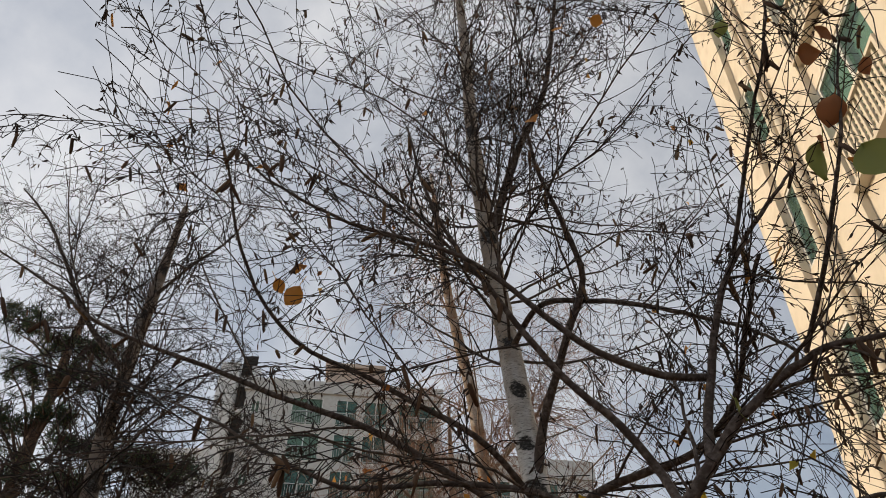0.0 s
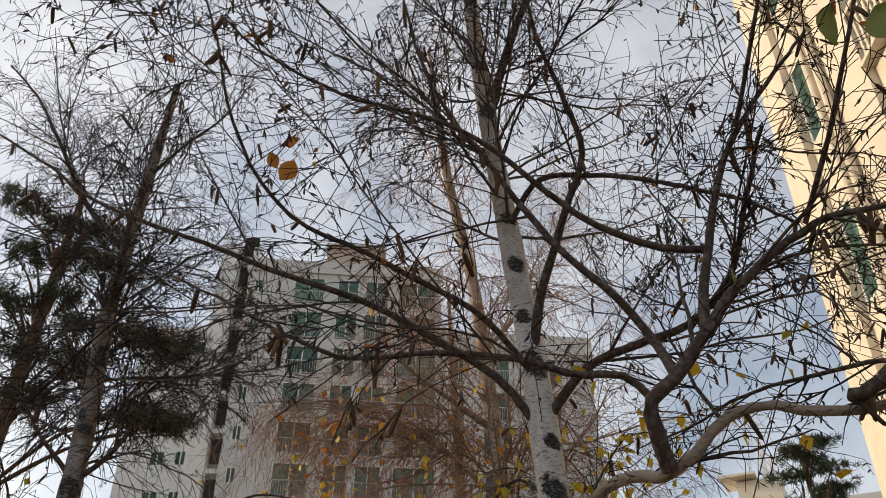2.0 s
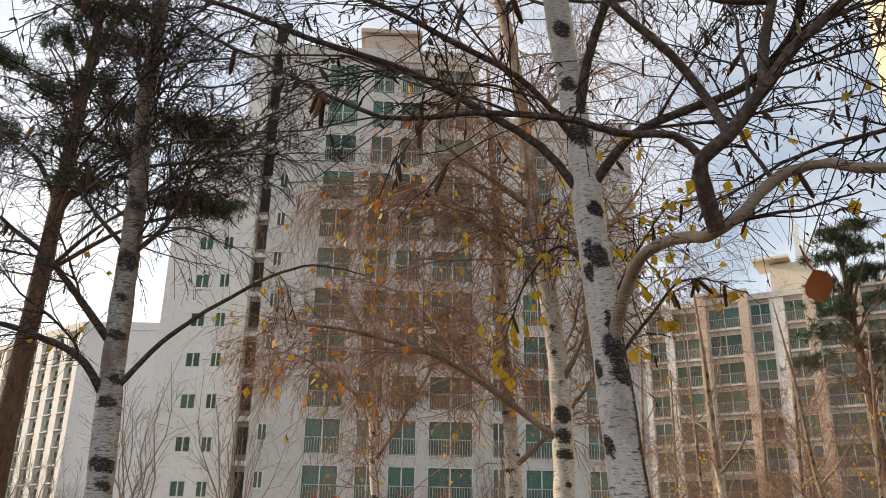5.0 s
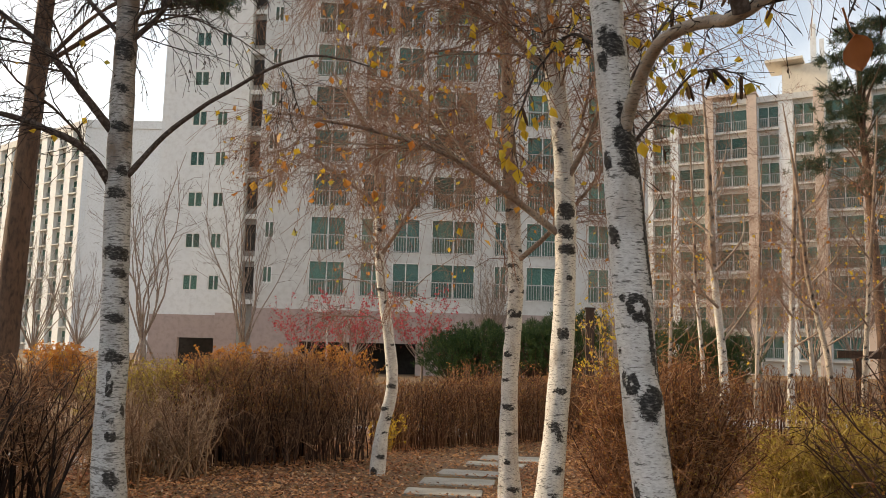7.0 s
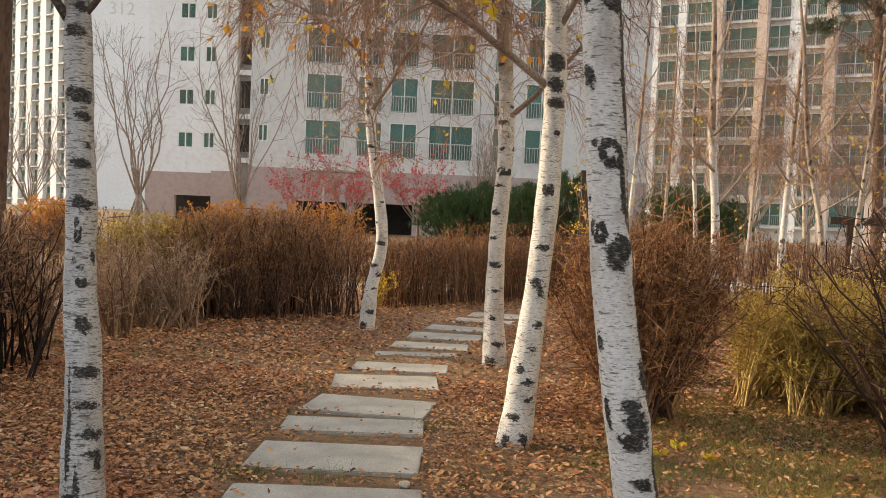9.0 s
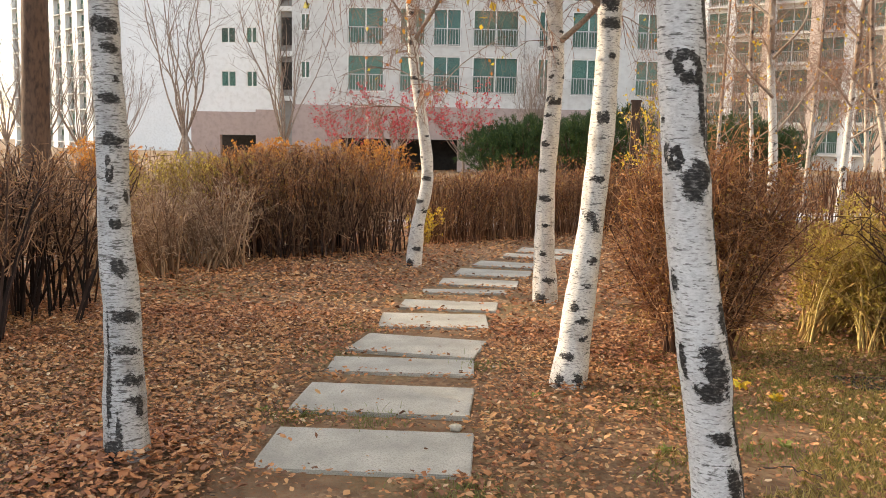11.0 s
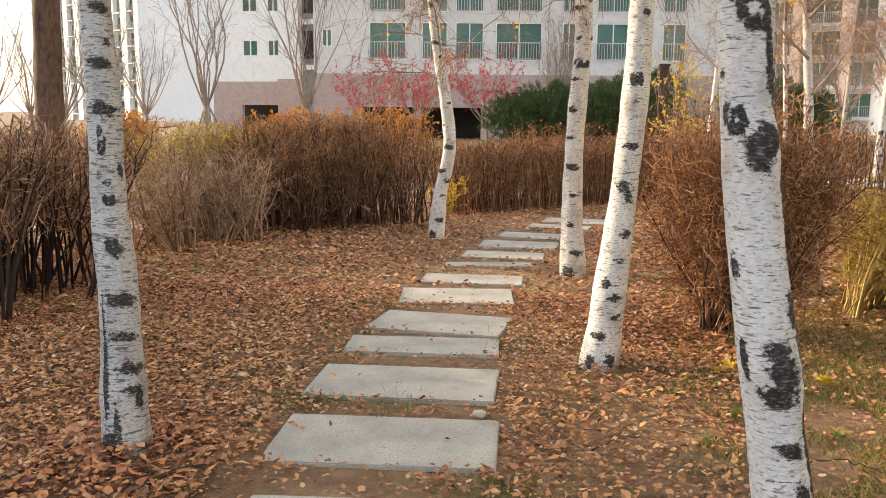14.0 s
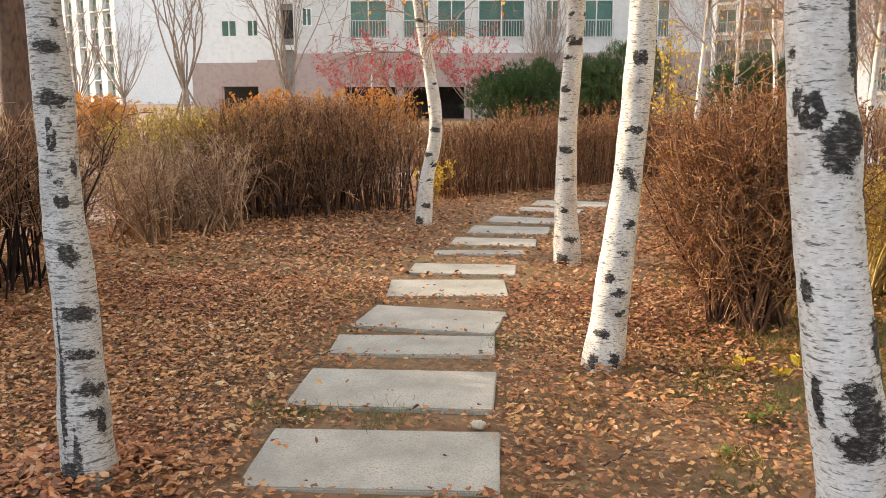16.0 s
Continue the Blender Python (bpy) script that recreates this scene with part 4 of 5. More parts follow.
def far_birch(az, d, h, lean, label, r=0.09, seed_leaf=30, twigs=M_twig_red, bark=None):
    bx, by = 0.2 + d * math.sin(radians(az)), 0.2 + d * math.cos(radians(az))
    trunk = [(bx, by, -0.05), (bx + lean * 0.15, by, h * 0.2), (bx + lean * 0.5, by + 0.1, h * 0.45), (bx + lean * 0.7, by, h * 0.7), (bx + lean, by, h)]
    limbs = []
    for k in range(5):
        z = h * (0.24 + 0.1 * k)
        sx = (-1) ** k * rng.uniform(0.7, 1.5) * (1 - 0.1 * k)
        limbs.append(([(bx + lean * z / h, by, z), (bx + lean * z / h + sx * 0.5, by + rng.uniform(-0.5, 0.5), z + 0.5), (bx + lean * z / h + sx, by + rng.uniform(-0.8, 0.8), z + 1.3)], 0.35 * r, 0.008))
    w = 4.0
    birch(label, (bx, by, 0.0), trunk, (r * 1.3, r, r * 0.85, r * 0.6, 0.012), limbs, bark or M_bark_warm, M_limb_pale, twigs, 46, 340, 1200, (0.6, 1.7), (0.4, 1.0), (0.2, 0.6), 0.6, 0,
          leaf=[(M_leaf_yellow, seed_leaf, (0.06, 0.1), ((bx - w, by - w, 1), (bx + w, by + w, 5))), (M_leaf_orange, seed_leaf, (0.06, 0.1), ((bx - w, by - w, 1), (bx + w, by + w, 6)))], sides=12, scars=9, twig=0.0018, rows=90, tan_from=2.5)


far_birch(13.0, 18.2, 7.5, -0.4, "white birch with a forked trunk behind the shrubs", 0.085)
far_birch(11.7, 19.5, 7.0, -0.3, "thin white birch behind the shrubs", 0.045)
far_birch(16.8, 22.0, 7.5, 0.3, "white birch among brown twigs", 0.075)
far_birch(19.4, 21.0, 7.5, -1.0, "leaning brown-barked birch with bare twigs", 0.065, bark=M_bark_tan)
far_birch(7.2, 24.0, 8.0, 0.4, "slim white birch near the flats", 0.06, 60)
far_birch(22.5, 24.0, 8.0, 0.4, "slim birch with bare brown twigs", 0.06, bark=M_bark_tan)
far_birch(9.5, 30.0, 8.0, 0.2, "slim birch with bare brown twigs", 0.06, 20, bark=M_bark_tan)
far_birch(14.8, 25.0, 7.5, 0.3, "slim birch with bare brown twigs", 0.05, 40, bark=M_bark_tan)
far_birch(18.2, 27.0, 8.0, -0.4, "slim birch with bare brown twigs", 0.06, 40, bark=M_bark_tan)
far_birch(20.8, 18.5, 6.5, 0.5, "thin brown-barked birch with golden leaves", 0.05, 50, bark=M_bark_tan)


def upright_tree(az, d, h, label, twig_mat, limb_mat, leaf=None, stake=False, spread=0.5, n=(26, 320, 1100), fork=0.16):
    bx, by = 0.2 + d * math.sin(radians(az)), 0.2 + d * math.cos(radians(az))
    root = empty("young_tree", (bx, by, 0), label, "tree", "young trees by the flats")
    T = curve_points([(bx, by, -0.1), (bx + 0.05, by, h * fork * 0.6), (bx, by, h * fork)], 10)
    under(piece("trunk", tube_mesh("trunk", [(T[None], np.linspace(0.13, 0.10, 10)[None] * h / 8)], limb_mat, 10)), root)
    P, R = [], []
    for k in range(n[0]):
        t = k * 2.4
        rr = spread * h * 0.5 * (0.25 + 0.75 * rng.random())
        top = h * rng.uniform(0.6, 1.0)
        z0 = h * fork * rng.uniform(0.75, 1.0)
        P.append(curve_points([(bx, by, z0), (bx + 0.35 * rr * math.cos(t) + rng.normal(0, 0.02) * h, by + 0.35 * rr * math.sin(t), z0 + (top - z0) * 0.3), (bx + 0.7 * rr * math.cos(t) + rng.normal(0, 0.03) * h, by + 0.7 * rr * math.sin(t), z0 + (top - z0) * 0.65), (bx + rr * math.cos(t), by + rr * math.sin(t), top)], 9))
        R.append(np.linspace(0.035, 0.008, 9) * h / 8)
    P, R = np.stack(P), np.stack(R)
    P2, R2 = sprout(P, R, n[1], (0.12 * h, 0.28 * h), 28, -0.25, 4, 0.5, 0.25, 0.3, 0.006 * h / 8)
    P3, R3 = sprout(P2, R2, n[2], (0.05 * h, 0.14 * h), 30, -0.1, 3, 0.6, 0.1, 0.3, 0.0045 * h / 8)
    under(piece("branch_mass", tube_mesh("branch_mass", [(P, R)], limb_mat, 5), None, "", "stuff"), root)
    under(piece("twig_mass", tube_mesh("twig_mass", [(P2, R2), (P3, R3)], twig_mat, 3, False), None, "", "stuff"), root)
    if leaf:
        under(piece("foliage", leaf_mesh("foliage", points_on(np.concatenate([P3]), leaf[1], 0.2), leaf[2], leaf[0], 0.4), None, "", "stuff"), root)
    if stake:
        for k in range(3):
            t = k * 2.1 + 0.6
            S = np.array([[bx + 1.0 * math.cos(t), by + 1.0 * math.sin(t), -0.05], [bx + 0.08 * math.cos(t), by + 0.08 * math.sin(t), 1.75]])
            under(piece("stake", tube_mesh("stake", [(S[None], np.full((1, 2), 0.045))], M_limb_pale, 8), None, "wooden support stake"), root)
    return root


upright_tree(-25.2, 38, 10.5, "bare young tree held by wooden stakes", M_twig_grey, M_limb_pale, None, True, 0.6, (11, 70, 260))
upright_tree(-18.9, 40, 10.0, "bare young tree held by wooden stakes", M_twig_grey, M_limb_pale, None, True, 0.5, (11, 80, 300))
upright_tree(-14.8, 37, 3.6, "small maple with deep red leaves", M_twig_red, M_limb_pale, (M_leaf_red, 700, (0.07, 0.13)), False, 1.0, (18, 200, 700), 0.3)
upright_tree(-11.6, 36, 4.0, "small maple with deep red leaves", M_twig_red, M_limb_pale, (M_leaf_red, 1300, (0.07, 0.13)), False, 1.1, (20, 220, 800), 0.3)
upright_tree(-7.0, 36, 4.0, "small maple with deep red leaves", M_twig_red, M_limb_pale, (M_leaf_red, 1300, (0.07, 0.13)), False, 1.1, (20, 220, 800), 0.3)
upright_tree(-2.2, 42, 6.5, "slim bare tree in front of the flats", M_twig_grey, M_limb_pale, None, False, 0.4)
for az, d, h in [(-31.5, 44, 6.5), (-33.6, 36, 6.0), (-29.0, 52, 7.0), (-35.5, 46, 7.0), (-37.5, 40, 7.0), (15.0, 44, 7), (20.5, 50, 8), (12.5, 50, 7), (9.2, 46, 6.5), (18.2, 40, 7.5)]:
    upright_tree(az, d, h, "bare grey-brown deciduous tree near the flats", M_twig_grey, M_limb_pale, None, False, 0.8, (16, 150, 420), 0.2)


def pine(az, d, h, r, lean, label, pads, mat, bark, needle=(0.10, 0.17), count=900):
    bx, by = 0.2 + d * math.sin(radians(az)), 0.2 + d * math.cos(radians(az))
    root = empty("pine_tree", (bx, by, 0), label, "pine tree", "pines")
    T = curve_points([(bx, by, -0.1), (bx + lean * 0.2, by, h * 0.25), (bx + lean * 0.6, by, h * 0.6), (bx + lean, by, h)], 40)
    R = np.linspace(r, r * 0.25, 40)
    v, f = tubes(T[None], R[None], 14)
    v += rng.normal(0, r * 0.04, v.shape)
    under(piece("trunk", mesh_of("trunk", v, f, bark, True)), root)
    NP, NR, BP, BR = [], [], [], []
    for x, z, w in pads:
        i = min(39, int(z / h * 34))
        start = T[i]
        for k in range(2):
            end = np.array([bx + x + rng.normal(0, w * 0.3), by + rng.normal(0, w * 0.5), z + rng.normal(0, 0.15)])
            BP.append(curve_points([start, (start + end) / 2 + np.array([0, 0, 0.25]), end], 8))
            BR.append(np.linspace(r * 0.16, r * 0.04, 8))
        tips = np.stack([bx + x + rng.normal(0, w * 0.42, count // 20), by + rng.normal(0, w * 0.42, count // 20), z + rng.normal(0, w * 0.10, count // 20)], 1)
        at = np.repeat(tips, 22, axis=0)
        dd = unit(rng.normal(size=at.shape) + np.array([0, 0, 0.5]))
        L = rng.uniform(*needle, len(at))[:, None]
        at = at + rng.normal(0, 0.03, at.shape)
        NP.append(np.stack([at, at + dd * L + np.array([0, 0, -0.02])], 1))
        NR.append(np.tile(np.array([[0.0034, 0.0014]]) * (1 + d / 16), (len(at), 1)))
    under(piece("branch_mass", tube_mesh("branch_mass", [(np.stack(BP), np.stack(BR))], bark, 6), None, "", "stuff"), root)
    under(piece("needle_mass", tube_mesh("needle_mass", [(np.concatenate(NP), np.concatenate(NR))], mat, 3, False), None, "dark green needle clumps", "stuff"), root)
    return root


PADS = [(-0.34, 9.8), (0.42, 9.3), (0.92, 8.7), (0.11, 8.8), (0.0, 8.0), (0.75, 8.0), (0.47, 7.15), (1.2, 7.5), (2.1, 7.3), (2.55, 7.1), (2.2, 6.1), (2.7, 6.0), (1.27, 6.9), (0.74, 6.45), (-0.86, 8.5), (-0.6, 7.2), (1.05, 9.2)]
pine(-33.3, 12.0, 10.0, 0.19, 0.35, "red-barked pine with dark needle clumps", [(x - 0.22, z, rng.uniform(0.42, 0.62)) for x, z in PADS], M_needle, M_pine_bark, (0.09, 0.17), 1050)
pine(22.2, 30.0, 12.5, 0.20, -0.6, "tall dark pine with layered needle pads", [(0.9 * math.sin(k * 2.3) * (1.25 - k * 0.055) * 1.6 - 0.3, 7.2 + k * 0.32, 1.3 - 0.04 * k) for k in range(18)], M_needle, M_pine_bark, (0.16, 0.28), 800)


def pine_shrub(az, d, w, h):
    bx, by = 0.2 + d * math.sin(radians(az)), 0.2 + d * math.cos(radians(az))
    root = empty("pine_shrub", (bx, by, 0), "rounded bushy green dwarf pine", "shrub", "dwarf pines")
    N = 600
    a, u = rng.uniform(0, 2 * np.pi, N), rng.random(N) ** 0.5
    z = h * (0.25 + 0.72 * rng.random(N) ** 0.8)
    rad = w * 0.5 * np.sqrt(np.clip(1 - ((z / h - 0.3) / 0.75) ** 2, 0.05, 1))
    rad = rad * (0.75 + 0.45 * rng.random(N))
    z = z + h * 0.10 * np.sin(a * 3 + bx)
    tips = np.stack([bx + rad * u * np.cos(a), by + rad * u * np.sin(a), z], 1)
    base = np.array([bx, by, 0.05])
    mid = (tips + base) / 2 + np.array([0, 0, -0.15])
    under(piece("branch_mass", tube_mesh("branch_mass", [(np.stack([np.broadcast_to(base, tips.shape), mid, tips], 1)[::6], np.tile([[0.03, 0.018, 0.008]], (100, 1)))], M_pine_bark, 5), None, "", "stuff"), root)
    at = np.repeat(tips, 18, axis=0) + rng.normal(0, 0.05, (N * 18, 3))
    dd = unit(rng.normal(size=at.shape) * 0.8 + np.repeat(unit(tips - base), 18, axis=0) * 0.7 + np.array([0, 0, 0.5]))
    L = rng.uniform(0.10, 0.2, len(at))[:, None]
    under(piece("needle_mass", tube_mesh("needle_mass", [(np.stack([at, at + dd * L], 1), np.tile([[0.010, 0.004]], (len(at), 1)))], M_needle_bright, 3, False), None, "", "stuff"), root)


for az, d, w, h in [(-4.6, 35, 3.4, 2.2), (-2.9, 35, 3.4, 2.6), (0.6, 34, 2.8, 2.6), (3.0, 34, 4.0, 3.1), (10.6, 36, 4.0, 2.8), (12.8, 37, 3.0, 2.4)]:
    pine_shrub(az, d, w, h)


# ---- hedges and shrubs ----
def hedge(name, label, line, width, height, stems, mat, leaf_mat, leaves, size=(0.02, 0.035), bend=0.12, twigs=4, round_top=0.0, r=0.006, fan=0.0, group="clipped hedges", leaf_low=0.35, tip_mat=None, low=0.12):
    """Upright stems in a strip along a line; round_top lowers the edges, fan spreads the stems outwards."""
    c = np.asarray(line, float)
    root = empty(name, (c[:, 0].mean(), c[:, 1].mean(), 0), label, "shrub" if fan else "hedge", group)
    seg = np.linalg.norm(np.diff(c, axis=0), axis=1)
    u = rng.random(stems) * seg.sum()
    k = np.minimum(np.searchsorted(np.cumsum(seg), u), len(seg) - 1)
    w = ((u - np.concatenate([[0], np.cumsum(seg)[:-1]])[k]) / seg[k])[:, None]
    mid = c[k] * (1 - w) + c[k + 1] * w
    t = unit(c[k + 1] - c[k])
    nrm = np.stack([-t[:, 1], t[:, 0]], 1)
    off = (rng.random(stems) - 0.5)
    foot = mid + nrm * (off * width * (1 - 0.6 * fan))[:, None]
    edge = np.maximum(np.abs(off * 2) ** 3, np.abs(2 * u / seg.sum() - 1) ** 6)
    top = height * (1 - round_top * edge) * rng.uniform(0.82, 1.03, stems)
    lean = rng.normal(0, bend, (stems, 2)) + nrm * (off * width * 1.5 * fan)[:, None] + fan * 0.25 * rng.normal(0, 1, (stems, 2))
    zs = np.array([0.0, 0.3, 0.6, 0.85, 1.0])
    P = np.concatenate([foot[:, None] + lean[:, None] * (zs**1.3)[None, :, None] + np.cumsum(rng.normal(0, 0.026, (stems, 5, 2)), axis=1) * zs[None, :, None], (top[:, None] * zs)[..., None] - 0.02], 2)
    R = rng.uniform(0.6, 1.3, stems)[:, None] * r * np.array([[1.2, 1.0, 0.75, 0.5, 0.35]])
    P2, R2 = sprout(P, R, stems * twigs, (height * 0.18, height * 0.42), 32, -0.35, 3, 0.6, low, 0.45, r * 0.28)
    P3, R3 = sprout(P2, R2, stems * twigs * 2, (height * 0.07, height * 0.18), 40, -0.15, 2, 0.7, 0.2, 0.5, r * 0.22)
    cap = height * 1.04
    for Q in (P2, P3):
        Q[..., 2] = np.where(Q[..., 2] > cap, cap + (Q[..., 2] - cap) * 0.15, Q[..., 2])
    under(piece("stem_mass", tube_mesh("stem_mass", [(P, R)], mat, 3, False), None, "", "stuff"), root)
    under(piece("twig_mass", tube_mesh("twig_mass", [(P2, R2), (P3, R3)], tip_mat or mat, 3, False), None, "", "stuff"), root)
    if leaves:
        at = np.concatenate([points_on(P2, leaves // 2), points_on(P3, leaves)])
        at = at[at[:, 2] > height * leaf_low]
        under(piece("foliage", leaf_mesh("foliage", at, size, leaf_mat, 0.0), None, "", "stuff"), root)
    return root


def vase_shrub(label, centre, feet, foot_r, top_r, height, stems, mat, leaf_mat, leaves, size, r=0.007, twigs=9, group="loose shrubs", squash=0.8, tip_mat=None, flare=1.25):
    """A loose shrub: a few clumps of stems at the foot that spread into a wide twiggy dome."""
    root = empty("shrub", (*centre, 0), label, "shrub", group)
    a = rng.uniform(0, 2 * np.pi, stems)
    clump = rng.integers(0, feet, stems)
    ca = clump * 2.4
    foot = np.stack([centre[0] + foot_r * np.cos(ca), centre[1] + foot_r * np.sin(ca)], 1) + rng.normal(0, 0.035, (stems, 2))
    rr = top_r * np.sqrt(rng.random(stems))
    tip = np.stack([centre[0] + rr * np.cos(a), centre[1] + rr * np.sin(a) * squash], 1)
    top = height * (1 - 0.30 * (rr / top_r) ** 3) * rng.uniform(0.66, 1.0, stems)
    zs = np.linspace(0, 1, 7)
    xy = foot[:, None] + (tip - foot)[:, None] * (zs**flare)[None, :, None] + np.cumsum(rng.normal(0, 0.022, (stems, 7, 2)), axis=1) * zs[None, :, None]
    P = np.concatenate([xy, (top[:, None] * zs)[..., None] - 0.02 * (zs[None, :, None] == 0)], 2)
    R = rng.uniform(0.6, 1.4, stems)[:, None] * r * np.linspace(1.3, 0.35, 7)[None]
    P2, R2 = sprout(P, R, stems * twigs, (height * 0.12, height * 0.34), 42, -0.2, 3, 0.6, 0.25, 0.8, r * 0.27)
    P3, R3 = sprout(P2, R2, stems * twigs * 2, (height * 0.05, height * 0.14), 48, -0.05, 2, 0.7, 0.2, 0.8, r * 0.21)
    under(piece("stem_mass", tube_mesh("stem_mass", [(P, R)], mat, 5, False), None, "", "stuff"), root)
    under(piece("twig_mass", tube_mesh("twig_mass", [(P2, R2), (P3, R3)], tip_mat or mat, 3, False), None, "", "stuff"), root)
    if leaves:
        under(piece("foliage", leaf_mesh("foliage", np.concatenate([points_on(P2, leaves // 2), points_on(P3, leaves)]), size, leaf_mat, 0.0), None, "", "stuff"), root)


# Left hedge: stems near-black for shade, outer twigs lighter for sun.
hedge("hedge", "bare-stemmed clipped hedge with shade-dark stems and brown twigs", [(-6.4, 4.0), (-4.75, 5.2), (-4.2, 6.2), (-4.7, 7.4)], 1.5, 1.36, 330, M_stem_shade, M_hedge_leaf, 4000, (0.012, 0.024), 0.30, 12, 0.15, 0.0115, tip_mat=M_tip_dark, low=0.3)
for x, y, h in [(-4.75, 8.35, 1.05), (-4.25, 9.0, 1.1), (-3.75, 9.75, 1.08), (-5.3, 7.7, 1.1), (-4.4, 9.9, 1.15)]:
    vase_shrub("thin tan shrub of bare arching stems", (x, y), 7, 0.27, 0.56, h, 54, M_stem_tan, M_hedge_leaf, 300, (0.014, 0.024), 0.0078, 12, tip_mat=M_tip_tan, flare=1.0)
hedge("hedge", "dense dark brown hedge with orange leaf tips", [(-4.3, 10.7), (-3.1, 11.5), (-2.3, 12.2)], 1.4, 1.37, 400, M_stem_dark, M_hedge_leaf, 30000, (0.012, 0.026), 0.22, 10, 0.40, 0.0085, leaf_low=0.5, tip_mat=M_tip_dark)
hedge("hedge", "clipped brown hedge along the paved walk", [(-2.0, 13.2), (-1.0, 14.2), (0.6, 15.8), (2.4, 17.3)], 1.1, 1.06, 1150, M_stem_red, M_hedge_leaf, 16000, (0.018, 0.034), 0.14, 7, 0.10, 0.0068, leaf_low=0.25, tip_mat=M_tip_dark)
hedge("hedge", "bare brown hedge across the paved walk", [(-15.0, 9.5), (-10.5, 12.5), (-7.5, 15.0)], 1.4, 1.15, 400, M_stem_red, M_hedge_leaf, 4000, (0.02, 0.035), 0.13, 3, 0.2, 0.009)
hedge("hedge", "bare brown hedge by the far drive", [(-24.0, 17.0), (-15.0, 25.0), (-9.0, 29.0)], 2.0, 1.2, 420, M_stem_tan, M_hedge_leaf, 4000, (0.03, 0.05), 0.15, 2, 0.2, 0.012)
# Olive hedge; its leaf amount and yellow also stand for light between stems.
hedge("hedge", "olive green hedge with thin leaves doubling as light between stems", [(-5.3, 10.6), (-4.5, 11.1), (-3.7, 11.8)], 0.9, 1.26, 300, M_stem_tan, M_hedge_leaf_olive, 16000, (0.02, 0.036), 0.14, 5, 0.25, 0.007, leaf_low=0.05)
hedge("hedge", "orange-leaved hedge glowing in the sun", [(-6.9, 17.6), (-5.2, 18.4), (-3.3, 19.4)], 1.6, 1.50, 300, M_stem_red, M_leaf_orange, 12000, (0.03, 0.055), 0.12, 2, 0.15, 0.01)
vase_shrub("round reddish-brown twiggy bare shrub", (1.22, 6.65), 5, 0.19, 0.74, 1.60, 190, M_stem_red, M_hedge_leaf, 24000, (0.012, 0.025), 0.0072, 24, squash=0.8, tip_mat=M_tip, flare=0.95)
for x, y, h in [(2.45, 7.3, 1.16), (3.05, 7.1, 1.2), (3.7, 7.0, 1.2), (2.85, 7.9, 1.15), (3.5, 7.9, 1.15)]:
    vase_shrub("yellow-green shrub of thin upright stems", (x, y), 7, 0.34, 0.62, h, 150, M_stem_gold, M_hedge_leaf_olive, 5200, (0.018, 0.036), 0.0065, 7)
vase_shrub("bare dark shrub with long crossing branches", (3.0, 5.9), 3, 0.2, 1.15, 1.9, 56, M_stem_dark, M_hedge_leaf, 420, (0.02, 0.038), 0.012, 9)
vase_shrub("bare dark shrub with long crossing branches", (2.75, 4.6), 2, 0.1, 0.75, 1.0, 12, M_stem_dark, M_hedge_leaf, 60, (0.02, 0.035), 0.008, 5)
hedge("hedge", "low brown hedge beyond the shrubs", [(3.6, 14.0), (6.5, 15.0), (10.5, 14.5)], 1.2, 1.25, 450, M_stem_red, M_hedge_leaf, 5000, (0.02, 0.035), 0.12, 3, 0.2, 0.009)
hedge("hedge", "low brown hedge along the flats", [(-2.0, 24.5), (4.5, 25.5), (13.0, 25.0)], 1.3, 1.3, 420, M_stem_red, M_hedge_leaf, 6000, (0.03, 0.05), 0.12, 2, 0.15, 0.012)
hedge("shrub", "bright yellow leafy bush", [(-13.2, 22.4), (-12.3, 22.9)], 1.1, 1.45, 120, M_stem_tan, M_leaf_orange, 3600, (0.05, 0.09), 0.3, 5, 0.4, 0.01, 0.5, "loose shrubs", 0.1)
hedge("shrub", "thin sapling with golden yellow leaves", [(2.0, 21.0), (2.3, 21.2)], 0.7, 3.0, 20, M_stem_tan, M_leaf_yellow, 320, (0.07, 0.11), 0.3, 6, 0.4, 0.012, 0.4, "loose shrubs", 0.3)
hedge("shrub", "yellow leafy seedling by the hedge", [(-1.95, 12.6), (-1.8, 12.75)], 0.3, 0.55, 24, M_stem_gold, M_leaf_yellow, 260, (0.03, 0.05), 0.15, 4, 0.3, 0.005, 0.4, "loose shrubs", 0.1)


# ---- buildings ----
SILL = {"balcony": (0.22, 2.42), "small": (0.95, 2.0), "plain": (0.75, 2.35), "vented": (0.25, 2.40)}


